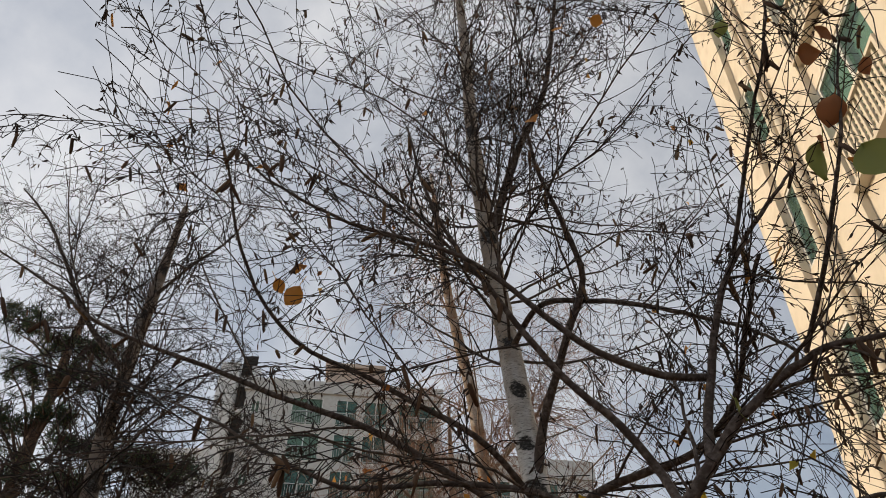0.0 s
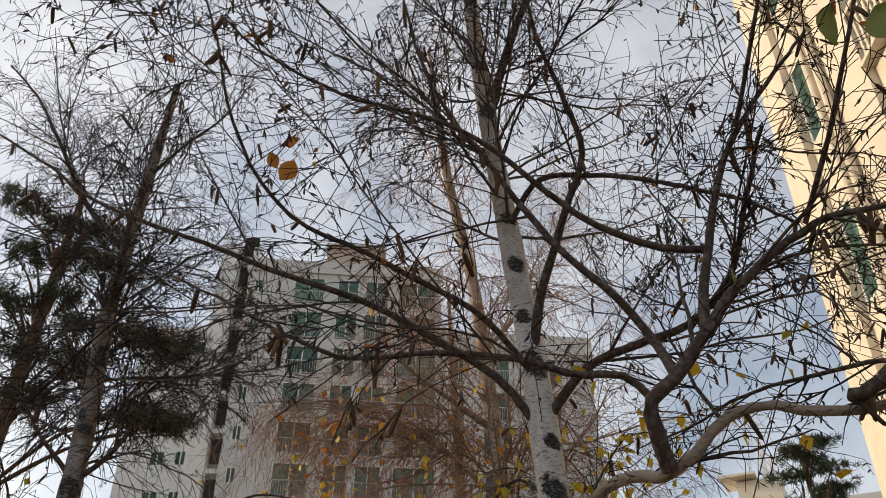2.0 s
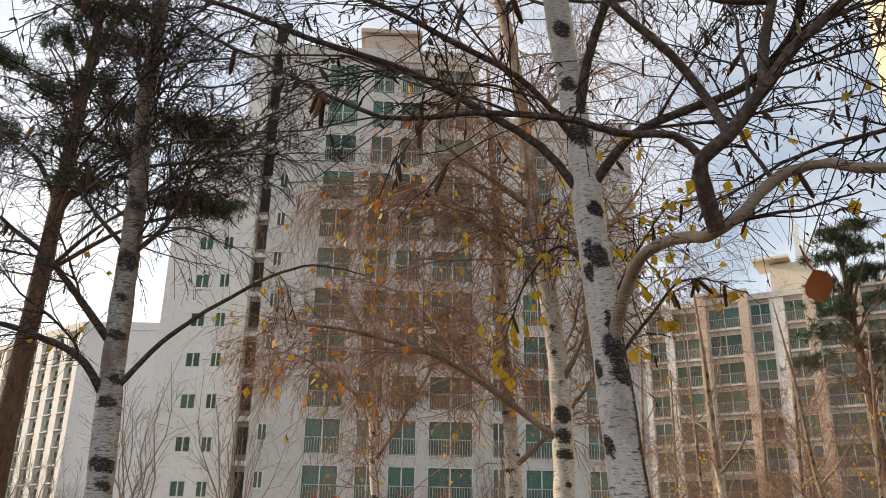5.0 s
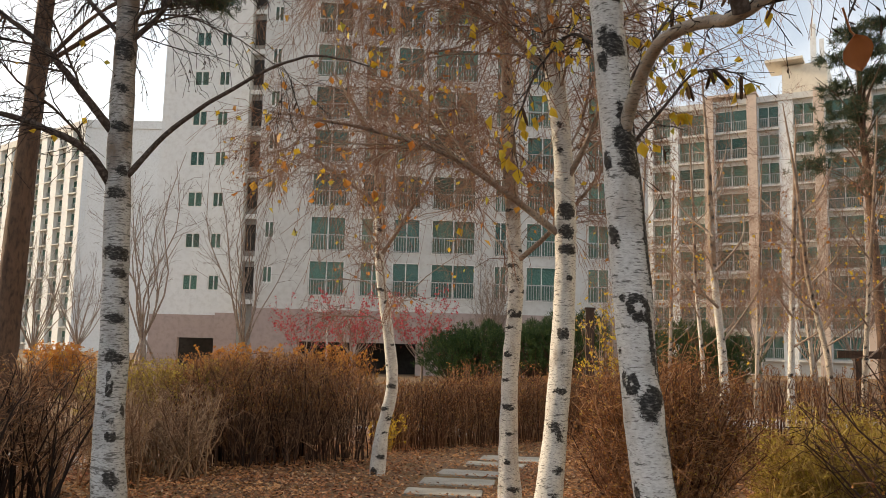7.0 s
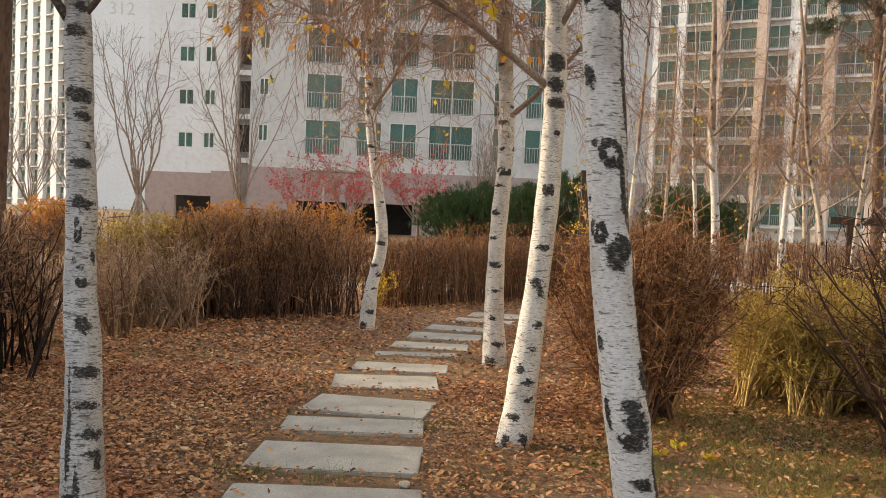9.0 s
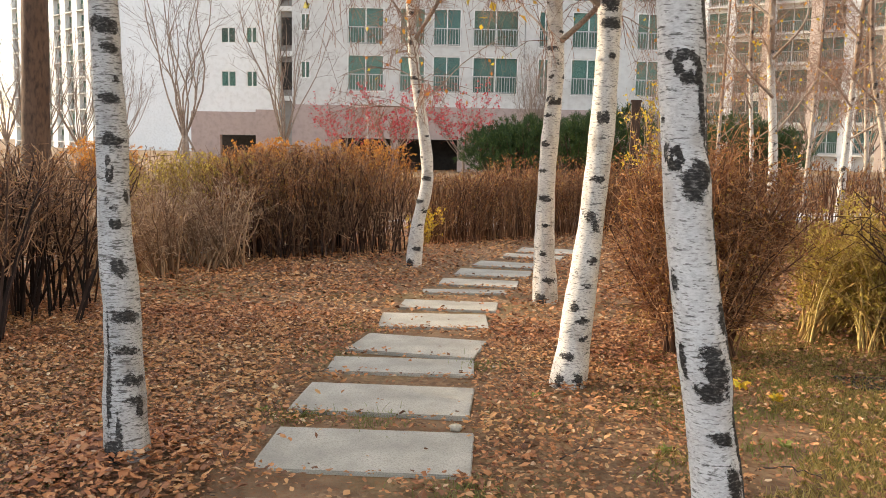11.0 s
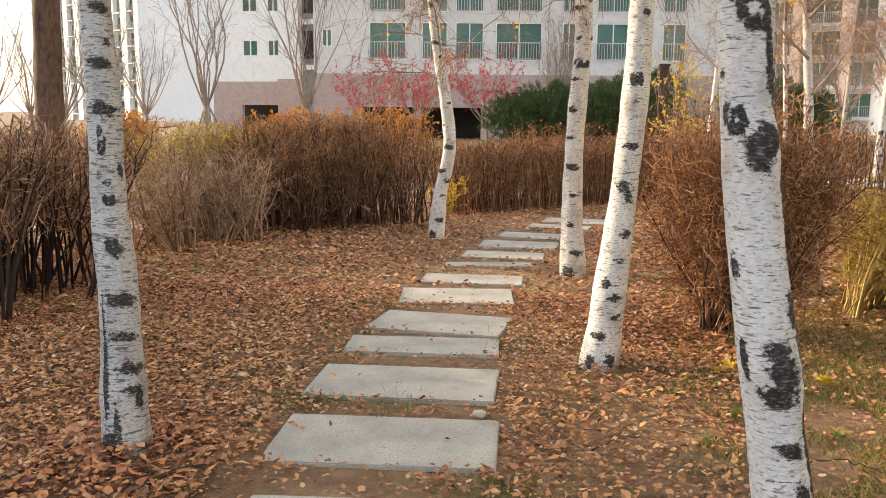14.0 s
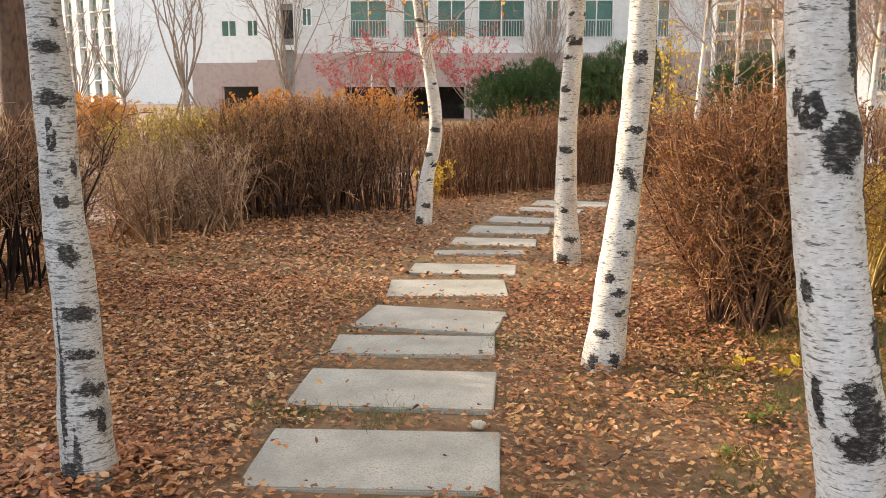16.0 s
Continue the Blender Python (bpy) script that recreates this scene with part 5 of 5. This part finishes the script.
def window_kit(kind, w, h):
    """Meshes of one window, its foot at the origin, facing -y."""
    fr = 0.07
    frame = [((0, 0.02, 0), (w, 0.10, fr)), ((0, 0.02, h - fr), (w, 0.10, h)), ((0, 0.02, fr), (fr, 0.10, h - fr)), ((w - fr, 0.02, fr), (w, 0.10, h - fr)), ((w / 2 - 0.035, 0.015, fr), (w / 2 + 0.035, 0.105, h - fr))]
    out = {"frame": boxes("window_frame", frame, M_frame_w), "pane": boxes("pane", [((fr, 0.05, fr), (w / 2 - 0.035, 0.062, h - fr)), ((w / 2 + 0.035, 0.06, fr), (w - fr, 0.072, h - fr))], M_glass),
           "curtain": boxes("curtain", [((0.02, 0.16, 0), (w * 0.47, 0.18, h)), ((w * 0.53, 0.20, 0), (w - 0.02, 0.22, h))], M_room)}
    if kind == "balcony":
        rail = [((0, -0.12, 1.0), (w, -0.07, 1.06)), ((0, -0.115, 0.08), (w, -0.075, 0.12))]
        k = max(6, int(w / 0.16))
        rail += [((i * (w - 0.03) / k, -0.11, 0.1), (i * (w - 0.03) / k + 0.03, -0.08, 1.0)) for i in range(k + 1)]
        out["railing"] = boxes("railing", rail, M_rail)
    if kind == "vented":
        bars = [((0, -0.16, -0.06), (w, 0.0, 0.0)), ((0, -0.16, 0.84), (w, -0.02, 0.90)), ((0, -0.16, 0), (0.06, -0.02, 0.84)), ((w - 0.06, -0.16, 0), (w, -0.02, 0.84))]
        across, up = int(w / 0.11), 7
        bars += [((i * w / across, -0.12, 0), (i * w / across + 0.045, -0.09, 0.84)) for i in range(1, across)]
        bars += [((0.06, -0.09, i * 0.12), (w - 0.06, -0.06, i * 0.12 + 0.045)) for i in range(1, up)]
        out["lattice"] = boxes("lattice", bars, M_cream_wall)
    return out


def apartment(label, origin, yaw, length, depth, columns, storeys, z0, storey, wall_mat, pier_mat=None, base_mat=None, base_h=0.0, holes=(), roof=1.1, pier_out=0.0, slabs=0.0):
    """A block of flats: columns are (x0, x1, kind); piers and spandrels leave real openings."""
    root = empty("apartment_building", origin, label, "apartment building", "blocks of flats")
    root.rotation_euler = (0, 0, radians(yaw))
    H = z0 + storeys * storey
    wall, piers = [], []
    xs = [0.0] + [v for c in columns for v in c[:2]] + [length]
    for i in range(0, len(xs), 2):
        piers.append(((xs[i], -pier_out, max(base_h, 0)), (xs[i + 1], 0.3, H)))
    for x0, x1, kind in columns:
        lo, hi = SILL[kind]
        z = base_h
        for s in range(storeys):
            wall.append(((x0, 0.0, z), (x1, 0.3, z0 + s * storey + lo)))
            z = z0 + s * storey + hi
            if slabs and kind == "balcony":
                wall.append(((x0 - 0.1, -slabs, z0 + s * storey + 0.0), (x1 + 0.1, 0.0, z0 + s * storey + 0.2)))
        wall.append(((x0, 0.0, z), (x1, 0.3, H)))
    wall.append(((0, 1.3, base_h), (length, depth, H)))
    wall.append(((-0.15, -0.15 - pier_out, H), (length + 0.15, 0.25, H + roof)))
    wall.append(((0, 0.3, H - 0.02), (length, depth, H + 0.25)))
    piece("wall", boxes("wall", wall, wall_mat), root)
    for lo, hi in piers:
        piece("pier", boxes("pier", [(lo, hi)], pier_mat or wall_mat), root)
    if base_h:
        low, x = [], 0.0
        for h0, h1, hz in holes:
            low += [((x, -0.06, -0.2), (h0, 0.3, base_h)), ((h0, -0.06, hz), (h1, 0.3, base_h))]
            x = h1
        low.append(((x, -0.06, -0.2), (length, 0.3, base_h)))
        for lo, hi in low:
            piece("base_wall", boxes("base_wall", [(lo, hi)], base_mat or wall_mat), root, "mauve painted ground storey")
        # Dark panel behind the openings; its colour stands for their missing light.
        piece("undercroft", boxes("undercroft", [((0, 2.6, -0.2), (length, 2.9, base_h))], M_dark), root, "dark panel standing for the unlit undercroft")
    kits = {}
    for x0, x1, kind in columns:
        h = SILL[kind][1] - SILL[kind][0]
        key = (kind, round(x1 - x0, 2))
        if key not in kits:
            kits[key] = window_kit(kind, x1 - x0, h)
        for s in range(storeys):
            win = new("window")
            win.parent = root
            win.location = (x0, 0.0, z0 + s * storey + SILL[kind][0])
            for nm, me in kits[key].items():
                piece({"frame": "window_frame"}.get(nm, nm), me, win, "", "stuff" if nm == "railing" else "")
    return root, H


main, H = apartment("grey-white apartment block with rows of balcony windows", (-16.3, 49.7, 0), 9.0, 13.9, 12.0,
                    [(0.5, 1.1, "small"), (3.3, 5.5, "balcony"), (6.42, 7.96, "balcony"), (8.41, 10.1, "balcony"), (10.8, 13.55, "balcony")],
                    11, 4.45, 2.77, M_pale_wall, None, M_mauve, 3.85, [(2.9, 6.0, 1.9), (6.4, 10.0, 1.9)], 1.0)
piece("rooftop_room", boxes("rooftop_room", [((5.6, 1.0, H), (9.5, 6.0, H + 3.0)), ((5.3, 0.7, H + 3.0), (9.8, 6.3, H + 3.3))], M_salmon), main)
main_b, H = apartment("grey-white apartment block with rows of balcony windows", (-2.55, 51.95, 0), 9.0, 10.6, 12.0,
                      [(0.8, 1.6, "balcony"), (2.8, 4.8, "balcony"), (6.7, 8.1, "balcony")], 9, 4.45, 2.77, M_pale_wall, None, M_mauve, 3.85, [(3.0, 6.0, 1.9)], 1.4)
wing, H = apartment("white gabled end of an apartment block", (-24.5, 53.5, 0), 0.0, 5.1, 9.0, [(2.1, 3.15, "small"), (3.83, 4.63, "small")], 10, 4.16, 2.787, M_white_wall, None, M_mauve, 3.5, [(2.0, 4.55, 2.0)], 0.4)
core = empty("stair_tower", (-18.2, 50.6, 0), "grey recessed stair tower with dark slots", "stair tower")
piece("shaft", boxes("shaft", [((-1.2, 1.4, 0), (0.2, 6, 39.0)), ((1.5, 0.6, 0), (2.0, 6, 38.0))], M_white_wall), core)
piece("base_wall", boxes("base_wall", [((-1.26, 1.34, -0.2), (0.2, 1.4, 3.6)), ((1.44, 0.54, -0.2), (2.0, 0.6, 3.75))], M_mauve), core, "mauve painted ground storey")
# The recess is a darker grey than the white shafts beside it.
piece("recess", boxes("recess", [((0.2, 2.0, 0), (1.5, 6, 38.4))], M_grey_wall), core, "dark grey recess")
# Slots are raised dark panels; unlit depth is put into their colour.
for k in range(13):
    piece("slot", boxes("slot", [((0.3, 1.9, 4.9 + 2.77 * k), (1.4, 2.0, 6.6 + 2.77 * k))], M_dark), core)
    piece("landing", boxes("landing", [((0.2, 1.7, 4.2 + 2.77 * k), (1.5, 2.0, 4.5 + 2.77 * k))], M_white_wall), core)


def number(text, at, size, mat, turn):
    cu = bpy.data.curves.new("number", "FONT")
    cu.body, cu.size, cu.extrude, cu.align_x = text, size, 0.02, "CENTER"
    ob = new("number", cu)
    cu.materials.append(mat)
    ob.matrix_world = pose(*at, 90, 0, turn)
    return tagged(ob, "pale grey block number painted on the wall", "number")


right_b, H = apartment("pale grey and salmon apartment block with balconies", (6.0, 90.0, 0), -24.0, 40.0, 12.0,
                       [(1.0, 3.6, "balcony"), (4.4, 7.0, "balcony"), (8.0, 9.8, "balcony"), (10.6, 13.2, "balcony"), (14.2, 17.3, "balcony"), (18.3, 20.2, "balcony"), (21.5, 23.3, "balcony"), (24.3, 27.3, "balcony"), (28.3, 31.2, "balcony"), (32.4, 35.2, "balcony"), (36.2, 39.0, "balcony")],
                       9, 1.3, 2.78, M_pale_wall, M_white_wall, None, 0.0, (), 0.6, 0.35, 0.45)
for x0, x1 in ((13.25, 14.15), (17.35, 18.25), (23.35, 24.25), (27.35, 28.25), (35.25, 36.15)):
    piece("pier", boxes("pier", [((x0, -0.75, 0), (x1, -0.35, H + 0.9))], M_salmon), right_b, "salmon painted pier")
piece("parapet_beam", boxes("parapet_beam", [((13.2, -0.9, H + 0.9), (18.3, -0.6, H + 1.15)), ((13.2, -0.6, H + 0.9), (18.3, 2.2, H + 1.05))], M_salmon), right_b, "salmon roof beam")
piece("rooftop_room", boxes("rooftop_room", [((20.6, -0.2, H + 0.6), (24.6, 5.0, H + 3.4))], M_cream_wall), right_b)
piece("canopy", boxes("canopy", [((19.2, -1.4, H + 3.6), (22.6, 3.0, H + 3.85))], M_cream_wall), right_b, "flat cream roof canopy")
piece("mast", boxes("mast", [((23.2, -0.3, H + 3.4), (23.7, 0.2, H + 7.2)), ((24.0, -0.3, H + 3.4), (24.4, 0.2, H + 5.6)), ((23.4, -0.1, H + 7.2), (23.5, 0.0, H + 10.5))], M_white_wall), right_b, "twin pale roof masts")

left_b, H = apartment("long sunlit apartment block with stepped piers", (-107.9, 154.1, 0), -33.5, 41.9, 14.0,
                      [(1.0 + 4.6 * k, 3.6 + 4.6 * k, "balcony") for k in range(9)], 13, 1.0, 2.8, M_pale_wall, M_white_wall, None, 0.0, (), 1.2, 0.7, 0.9)
gable, H2 = apartment("white blank gable of an apartment block", (-73.0, 131.2, 0), 6.0, 15.0, 14.0, [], 13, 1.0, 2.8, M_white_wall, roof=1.4)
number("312", (-65.7, 131.9, 31.6), 2.9, M_pale_wall, 6.0)

near_b, H = apartment("tall cream apartment block lit by low sun", (5.4, 10.9, 0), -91.0, 15.0, 10.0, [(0.9, 1.9, "plain"), (3.1, 4.9, "vented"), (6.6, 8.2, "plain"), (10.6, 12.6, "vented")], 10, 0.9, 2.85, M_cream_wall, M_cream_wall, None, 0.0, (), 1.0, 0.12, 0.22)

for x in (1.9, 2.15, 8.9):
    piece("downpipe", tube_mesh("downpipe", [(np.array([[[x, -0.2, 0.0], [x, -0.2, 15.0], [x, -0.2, 30.0]]]), np.full((1, 3), 0.06))], M_cream_wall, 10), near_b, "cream painted downpipe")


# the block beyond the garden that keeps the near trees in shade
apartment("plain cream apartment block beyond the garden", (-36.5, -17.2, 0), 76.0, 30.0, 12.0, [], 11, 0.5, 2.8, M_cream_wall)


# ---- small built things ----
def wooden_frame():
    root = empty("pergola", (7.4, 19.0, 0), "dark-stained low wooden pergola", "pergola")
    root.rotation_euler = (0, 0, radians(-12))
    piece("beam", boxes("beam", [((-0.5, -0.06, 1.58), (4.5, 0.06, 1.74))], M_wood_dark), root)
    for x in (-0.1, 2.0, 4.1):
        piece("post", boxes("post", [((x - 0.06, -0.05, -0.05), (x + 0.06, 0.05, 1.58))], M_wood_dark), root)
    piece("seat", boxes("seat", [((-0.3, 0.1, 0.42), (4.3, 0.5, 0.47))], M_wood_dark), root)


wooden_frame()

post = empty("wooden_post", (2.2, 26.5, 0), "tall square reddish-brown wooden post", "post")
piece("shaft", boxes("shaft", [((-0.13, -0.13, -0.1), (0.13, 0.13, 2.9))], M_wood_dark), post)
piece("cap", boxes("cap", [((-0.16, -0.16, 2.9), (0.16, 0.16, 2.97))], M_wood_dark), post)

lamp = empty("street_lamp", (-8.8, 38.0, 0), "grey garden lamp with a flat head", "street lamp")
piece("pole", tube_mesh("pole", [(np.array([[[-8.8, 38, -0.1], [-8.8, 38, 1.5], [-8.8, 38, 3.2]]]) - np.array([-8.8, 38, 0]), np.array([[0.06, 0.05, 0.04]]))], M_rail, 8), lamp)
piece("head", boxes("head", [((-0.85, -0.12, 3.18), (0.1, 0.12, 3.3))], M_frame_w), lamp)


def drain():
    root = empty("drain_grate", (2.19, 6.09, 0.0), "black cast-iron drain grate set in leaf litter", "drain")
    root.rotation_euler = (0, 0, radians(4))
    w, d = 0.34, 0.28
    piece("frame", boxes("frame", [((-w / 2, -d / 2, -0.03), (w / 2, -d / 2 + 0.025, 0.022)), ((-w / 2, d / 2 - 0.025, -0.03), (w / 2, d / 2, 0.022)), ((-w / 2, -d / 2 + 0.025, -0.03), (-w / 2 + 0.025, d / 2 - 0.025, 0.022)), ((w / 2 - 0.025, -d / 2 + 0.025, -0.03), (w / 2, d / 2 - 0.025, 0.022))], M_iron), root)
    for k in range(9):
        x = -w / 2 + 0.05 + k * 0.030
        piece("bar", boxes("bar", [((x, -d / 2 + 0.025, -0.02), (x + 0.014, d / 2 - 0.025, 0.018))], M_iron), root)
    piece("sump", boxes("sump", [((-w / 2 + 0.025, -d / 2 + 0.025, -0.06), (w / 2 - 0.025, d / 2 - 0.025, -0.03))], M_dark), root)


drain()


def stone(x, y, s):
    bm = bmesh.new()
    bmesh.ops.create_icosphere(bm, subdivisions=3, radius=1.0)
    for v in bm.verts:
        v.co *= 1 + 0.25 * noise.noise(v.co * 1.6 + Vector((x, y, 0)))
        v.co = Vector((v.co.x * s, v.co.y * s * 0.75, v.co.z * s * 0.6))
    me = bpy.data.meshes.new("stone")
    bm.to_mesh(me)
    bm.free()
    me.materials.append(M_stone)
    ob = new("stone", me)
    ob.location = (x, y, s * 0.35)
    tagged(ob, "small pale rounded stone on the soil", "stone", "loose stones")


for x, y, s in [(-0.29, 4.72, 0.036), (-1.36, 5.0, 0.026), (-1.42, 5.06, 0.018), (-1.2, 3.75, 0.015), (-0.2, 6.0, 0.014), (-1.33, 3.62, 0.02)]:
    stone(x, y, s)


# ---- fallen leaves and grass ----
def on_stone(x, y):
    hit = np.zeros(len(x), bool)
    for cx, cy, w, d, yaw in STONES + [(-0.50, 3.47, 1.0, 0.55, 7), (-0.33, 2.66, 1.0, 0.55, 9)]:
        c, s_ = math.cos(radians(yaw)), math.sin(radians(yaw))
        u, v = (x - cx) * c + (y - cy) * s_, -(x - cx) * s_ + (y - cy) * c
        hit |= (np.abs(u) < w / 2 + 0.01) & (np.abs(v) < d / 2 + 0.01)
    return hit


def litter(count, xr, yr, size, name):
    x, y = rng.uniform(*xr, count), rng.uniform(*yr, count)
    patch = np.array([noise.noise((a * 0.8, b * 0.8, 5)) for a, b in zip(x, y)])
    bare = np.maximum(np.exp(-((x + 0.72) / 0.82) ** 2) * np.where(y < 7, 1, 0.7), np.exp(-((x - 0.55) / 0.9) ** 2 - ((y - 4.3) / 1.6) ** 2) * 0.72)
    grassy = (x > 1.1) & (y > 3.5) & (y < 7.5)
    p = np.clip(0.85 + 0.5 * patch, 0.12, 1) * (1 - 0.93 * bare) * np.where(grassy, 0.28, 1.0) * np.where((x > 0.0) & (y < 5.6), 0.6, 1.0) * np.clip((y + 1.0 + 0.8 * patch) / 2.6, 0.15, 1)
    keep = (rng.random(count) < p) & ~(on_stone(x, y) & (rng.random(count) > 0.015))
    x, y = x[keep], y[keep]
    N = len(x)
    s = rng.uniform(*size, N)[:, None]
    th = rng.uniform(0, 2 * np.pi, N)
    tilt = rng.normal(0, 0.24, (N, 2))
    d = np.stack([np.cos(th), np.sin(th), tilt[:, 0]], 1)
    a_ = np.stack([-np.sin(th), np.cos(th), tilt[:, 1]], 1)
    z = 0.014 + mound(x, y) + np.where(on_stone(x, y), 0.012, 0.0) + rng.uniform(0, 0.036, N)
    at = np.stack([x, y, z], 1)
    curl = np.array([0, 0, 1.0]) * s * rng.uniform(-0.08, 0.22, N)[:, None]
    W = a_ * s * rng.uniform(0.26, 0.42, N)[:, None]
    w1 = rng.uniform(0.75, 1.05, N)[:, None]
    v = np.stack([at - d * s * 0.5, at + W * w1 + curl * 0.8 - d * s * 0.22, at + W * 0.8 + curl + d * s * 0.14, at + d * s * 0.52 + curl * 0.6, at - W * 0.8 + curl + d * s * 0.14, at - W * w1 + curl * 0.8 - d * s * 0.22], 1)
    v = v + rng.normal(0, 0.085, v.shape) * s[:, None] * np.array([1, 1, 0.9])
    v[..., 2] = np.maximum(v[..., 2], 0.008 + mound(x, y)[:, None])
    i = np.arange(N)[:, None] * 6
    f = np.concatenate([i + np.array([[0, 3, 2, 1]]), i + np.array([[0, 5, 4, 3]])])
    ob = piece(name, mesh_of(name, v.reshape(-1, 3), f, M_litter), None, "brown and orange fallen leaves covering the soil", "stuff")
    ob["category"] = "fallen leaves"


litter(300000, (-4.8, 3.8), (0.0, 7.5), (0.013, 0.038), "fallen_leaves")
litter(16000, (-4.8, 3.8), (1.6, 7.5), (0.036, 0.058), "fallen_leaves")
litter(40000, (-5.5, 4.6), (-3.0, 0.0), (0.018, 0.046), "fallen_leaves")
litter(1500, (-2.0, -1.2), (3.4, 4.1), (0.025, 0.06), "fallen_leaves")
litter(100000, (-6.5, 6.5), (7.5, 16.0), (0.026, 0.056), "fallen_leaves")


def grass(spots, name="grass_tufts"):
    P, R = [], []
    for cx, cy, w, k in spots:
        at = np.stack([rng.normal(cx, w, k), rng.normal(cy, w * 0.7, k), np.zeros(k)], 1)
        at[:, 2] = mound(at[:, 0], at[:, 1])
        d = unit(np.stack([rng.normal(0, 0.5, k), rng.normal(0, 0.5, k), np.ones(k)], 1))
        L = rng.uniform(0.02, 0.06, k)[:, None]
        P.append(np.stack([at, at + d * L * 0.6, at + d * L + rng.normal(0, 0.012, (k, 3))], 1))
        R.append(np.tile([[0.0016, 0.0014, 0.0005]], (k, 1)))
    ob = piece(name, tube_mesh(name, [(np.concatenate(P), np.concatenate(R))], M_leaf_green, 3, False), None, "thin green and straw grass tufts", "stuff")
    ob["category"] = "grass"


def straw(count):
    at = np.stack([rng.uniform(0.7, 4.2, count), rng.uniform(3.0, 8.5, count), np.zeros(count)], 1)
    keep = np.array([noise.noise((x * 1.3, y * 1.3, 9)) for x, y, _ in at]) + 0.25 * at[:, 0] > 0.18
    at = at[keep]
    k = len(at)
    d = unit(np.stack([rng.normal(0, 0.9, k), rng.normal(0, 0.9, k), np.ones(k)], 1))
    L = rng.uniform(0.02, 0.055, k)[:, None]
    P = np.stack([at, at + d * L + rng.normal(0, 0.012, (k, 3))], 1)
    ob = piece("dry_grass", tube_mesh("dry_grass", [(P, np.tile([[0.0026, 0.0008]], (k, 1)))], M_straw, 3, False), None, "short winter grass, straw-yellow partly in place of sunlight", "stuff")
    ob["category"] = "grass"


# Real short grass; its density and yellow also stand for a sun band.
straw(80000)
grass([(-1.15, 4.72, 0.09, 160), (-0.75, 4.74, 0.12, 130), (-0.1, 3.9, 0.12, 160), (-1.45, 6.9, 0.14, 220), (-0.25, 6.0, 0.1, 120), (1.2, 4.7, 0.12, 130), (0.2, 4.9, 0.2, 130), (-2.3, 4.2, 0.16, 120), (1.8, 6.4, 0.5, 700), (2.2, 5.4, 0.5, 600), (-2.6, 5.5, 0.25, 90), (0.9, 5.6, 0.4, 200), (-1.5, 6.1, 0.2, 60), (0.75, 4.3, 0.12, 140), (1.1, 5.2, 0.14, 160), (1.5, 4.6, 0.2, 200), (0.45, 6.6, 0.12, 90), (0.95, 5.0, 0.10, 200), (1.3, 5.3, 0.14, 260), (0.7, 5.3, 0.10, 140), (1.6, 5.9, 0.2, 300), (-1.9, 3.6, 0.1, 90), (-2.6, 4.0, 0.15, 90)])


# ---- fallen twigs and seedlings ----
def fallen_twig(x, y, length, turn, bend):
    P = curve_points([(0, 0, 0.022), (length * 0.35, bend * 0.6, 0.045), (length * 0.7, bend, 0.036), (length, bend * 0.4, 0.024)], 14)
    P[1:-1] += rng.normal(0, 0.004, (12, 3))
    side, side_r = sprout(P[None], np.full((1, 14), 0.004), 3, (0.06, 0.14), 40, 0.1, 4, 0.5, 0.3, 0.3, 0.001)
    side[..., 2] = np.maximum(side[..., 2], 0.018)
    ob = piece("fallen_twig", tube_mesh("fallen_twig", [(P[None], np.linspace(0.0042, 0.0018, 14)[None]), (side, side_r)], M_limb, 6), None, "thin dark fallen twig on the leaf litter")
    ob["category"], ob["group"] = "twig", "fallen twigs"
    ob.matrix_world = pose(x, y, 0, 0, 0, turn)


for x, y, length, turn, bend in [(0.25, 4.35, 0.32, 28, 0.05), (0.75, 3.75, 0.36, 62, -0.06), (-1.55, 3.55, 0.42, 12, 0.04), (-2.3, 4.7, 0.35, -30, 0.05), (1.15, 4.4, 0.30, -20, 0.04), (-1.35, 5.4, 0.28, 70, -0.03), (-2.0, 3.2, 0.4, 40, 0.06)]:
    fallen_twig(x, y, length, turn, bend)


def seedling(x, y, size, leaf_mat, label):
    """A low rosette of small leaves."""
    count = 16
    a = np.arange(count) * 2.4
    lift = rng.uniform(0.2, 0.9, count)
    facing = unit(np.stack([np.cos(a), np.sin(a), lift], 1))
    at = np.stack([x + 0.25 * size * np.cos(a) * rng.random(count), y + 0.25 * size * np.sin(a) * rng.random(count), 0.012 + 0.02 * rng.random(count)], 1)
    v, f = leaves_at(at, (size * 0.4, size * 0.7), 0.0, 0.7, facing)
    ob = piece("seedling", mesh_of("seedling", v, f, leaf_mat), None, label, "stuff")
    ob["category"], ob["group"] = "weed", "low weeds"


for x, y, size in [(0.95, 4.95, 0.09), (1.05, 5.05, 0.07), (0.75, 4.55, 0.06), (1.35, 4.75, 0.07), (-1.95, 4.15, 0.07), (-2.05, 4.35, 0.06), (-1.35, 4.75, 0.06), (-2.4, 3.9, 0.06), (0.1, 5.35, 0.05)]:
    seedling(x, y, size, M_leaf_green, "small green weed among fallen leaves")
for x, y, size in [(1.05, 5.75, 0.10), (1.2, 5.6, 0.09), (0.95, 5.65, 0.08), (1.35, 5.8, 0.10), (1.5, 5.55, 0.09)]:
    seedling(x, y, size, M_leaf_yellow, "low weed with yellow leaves")
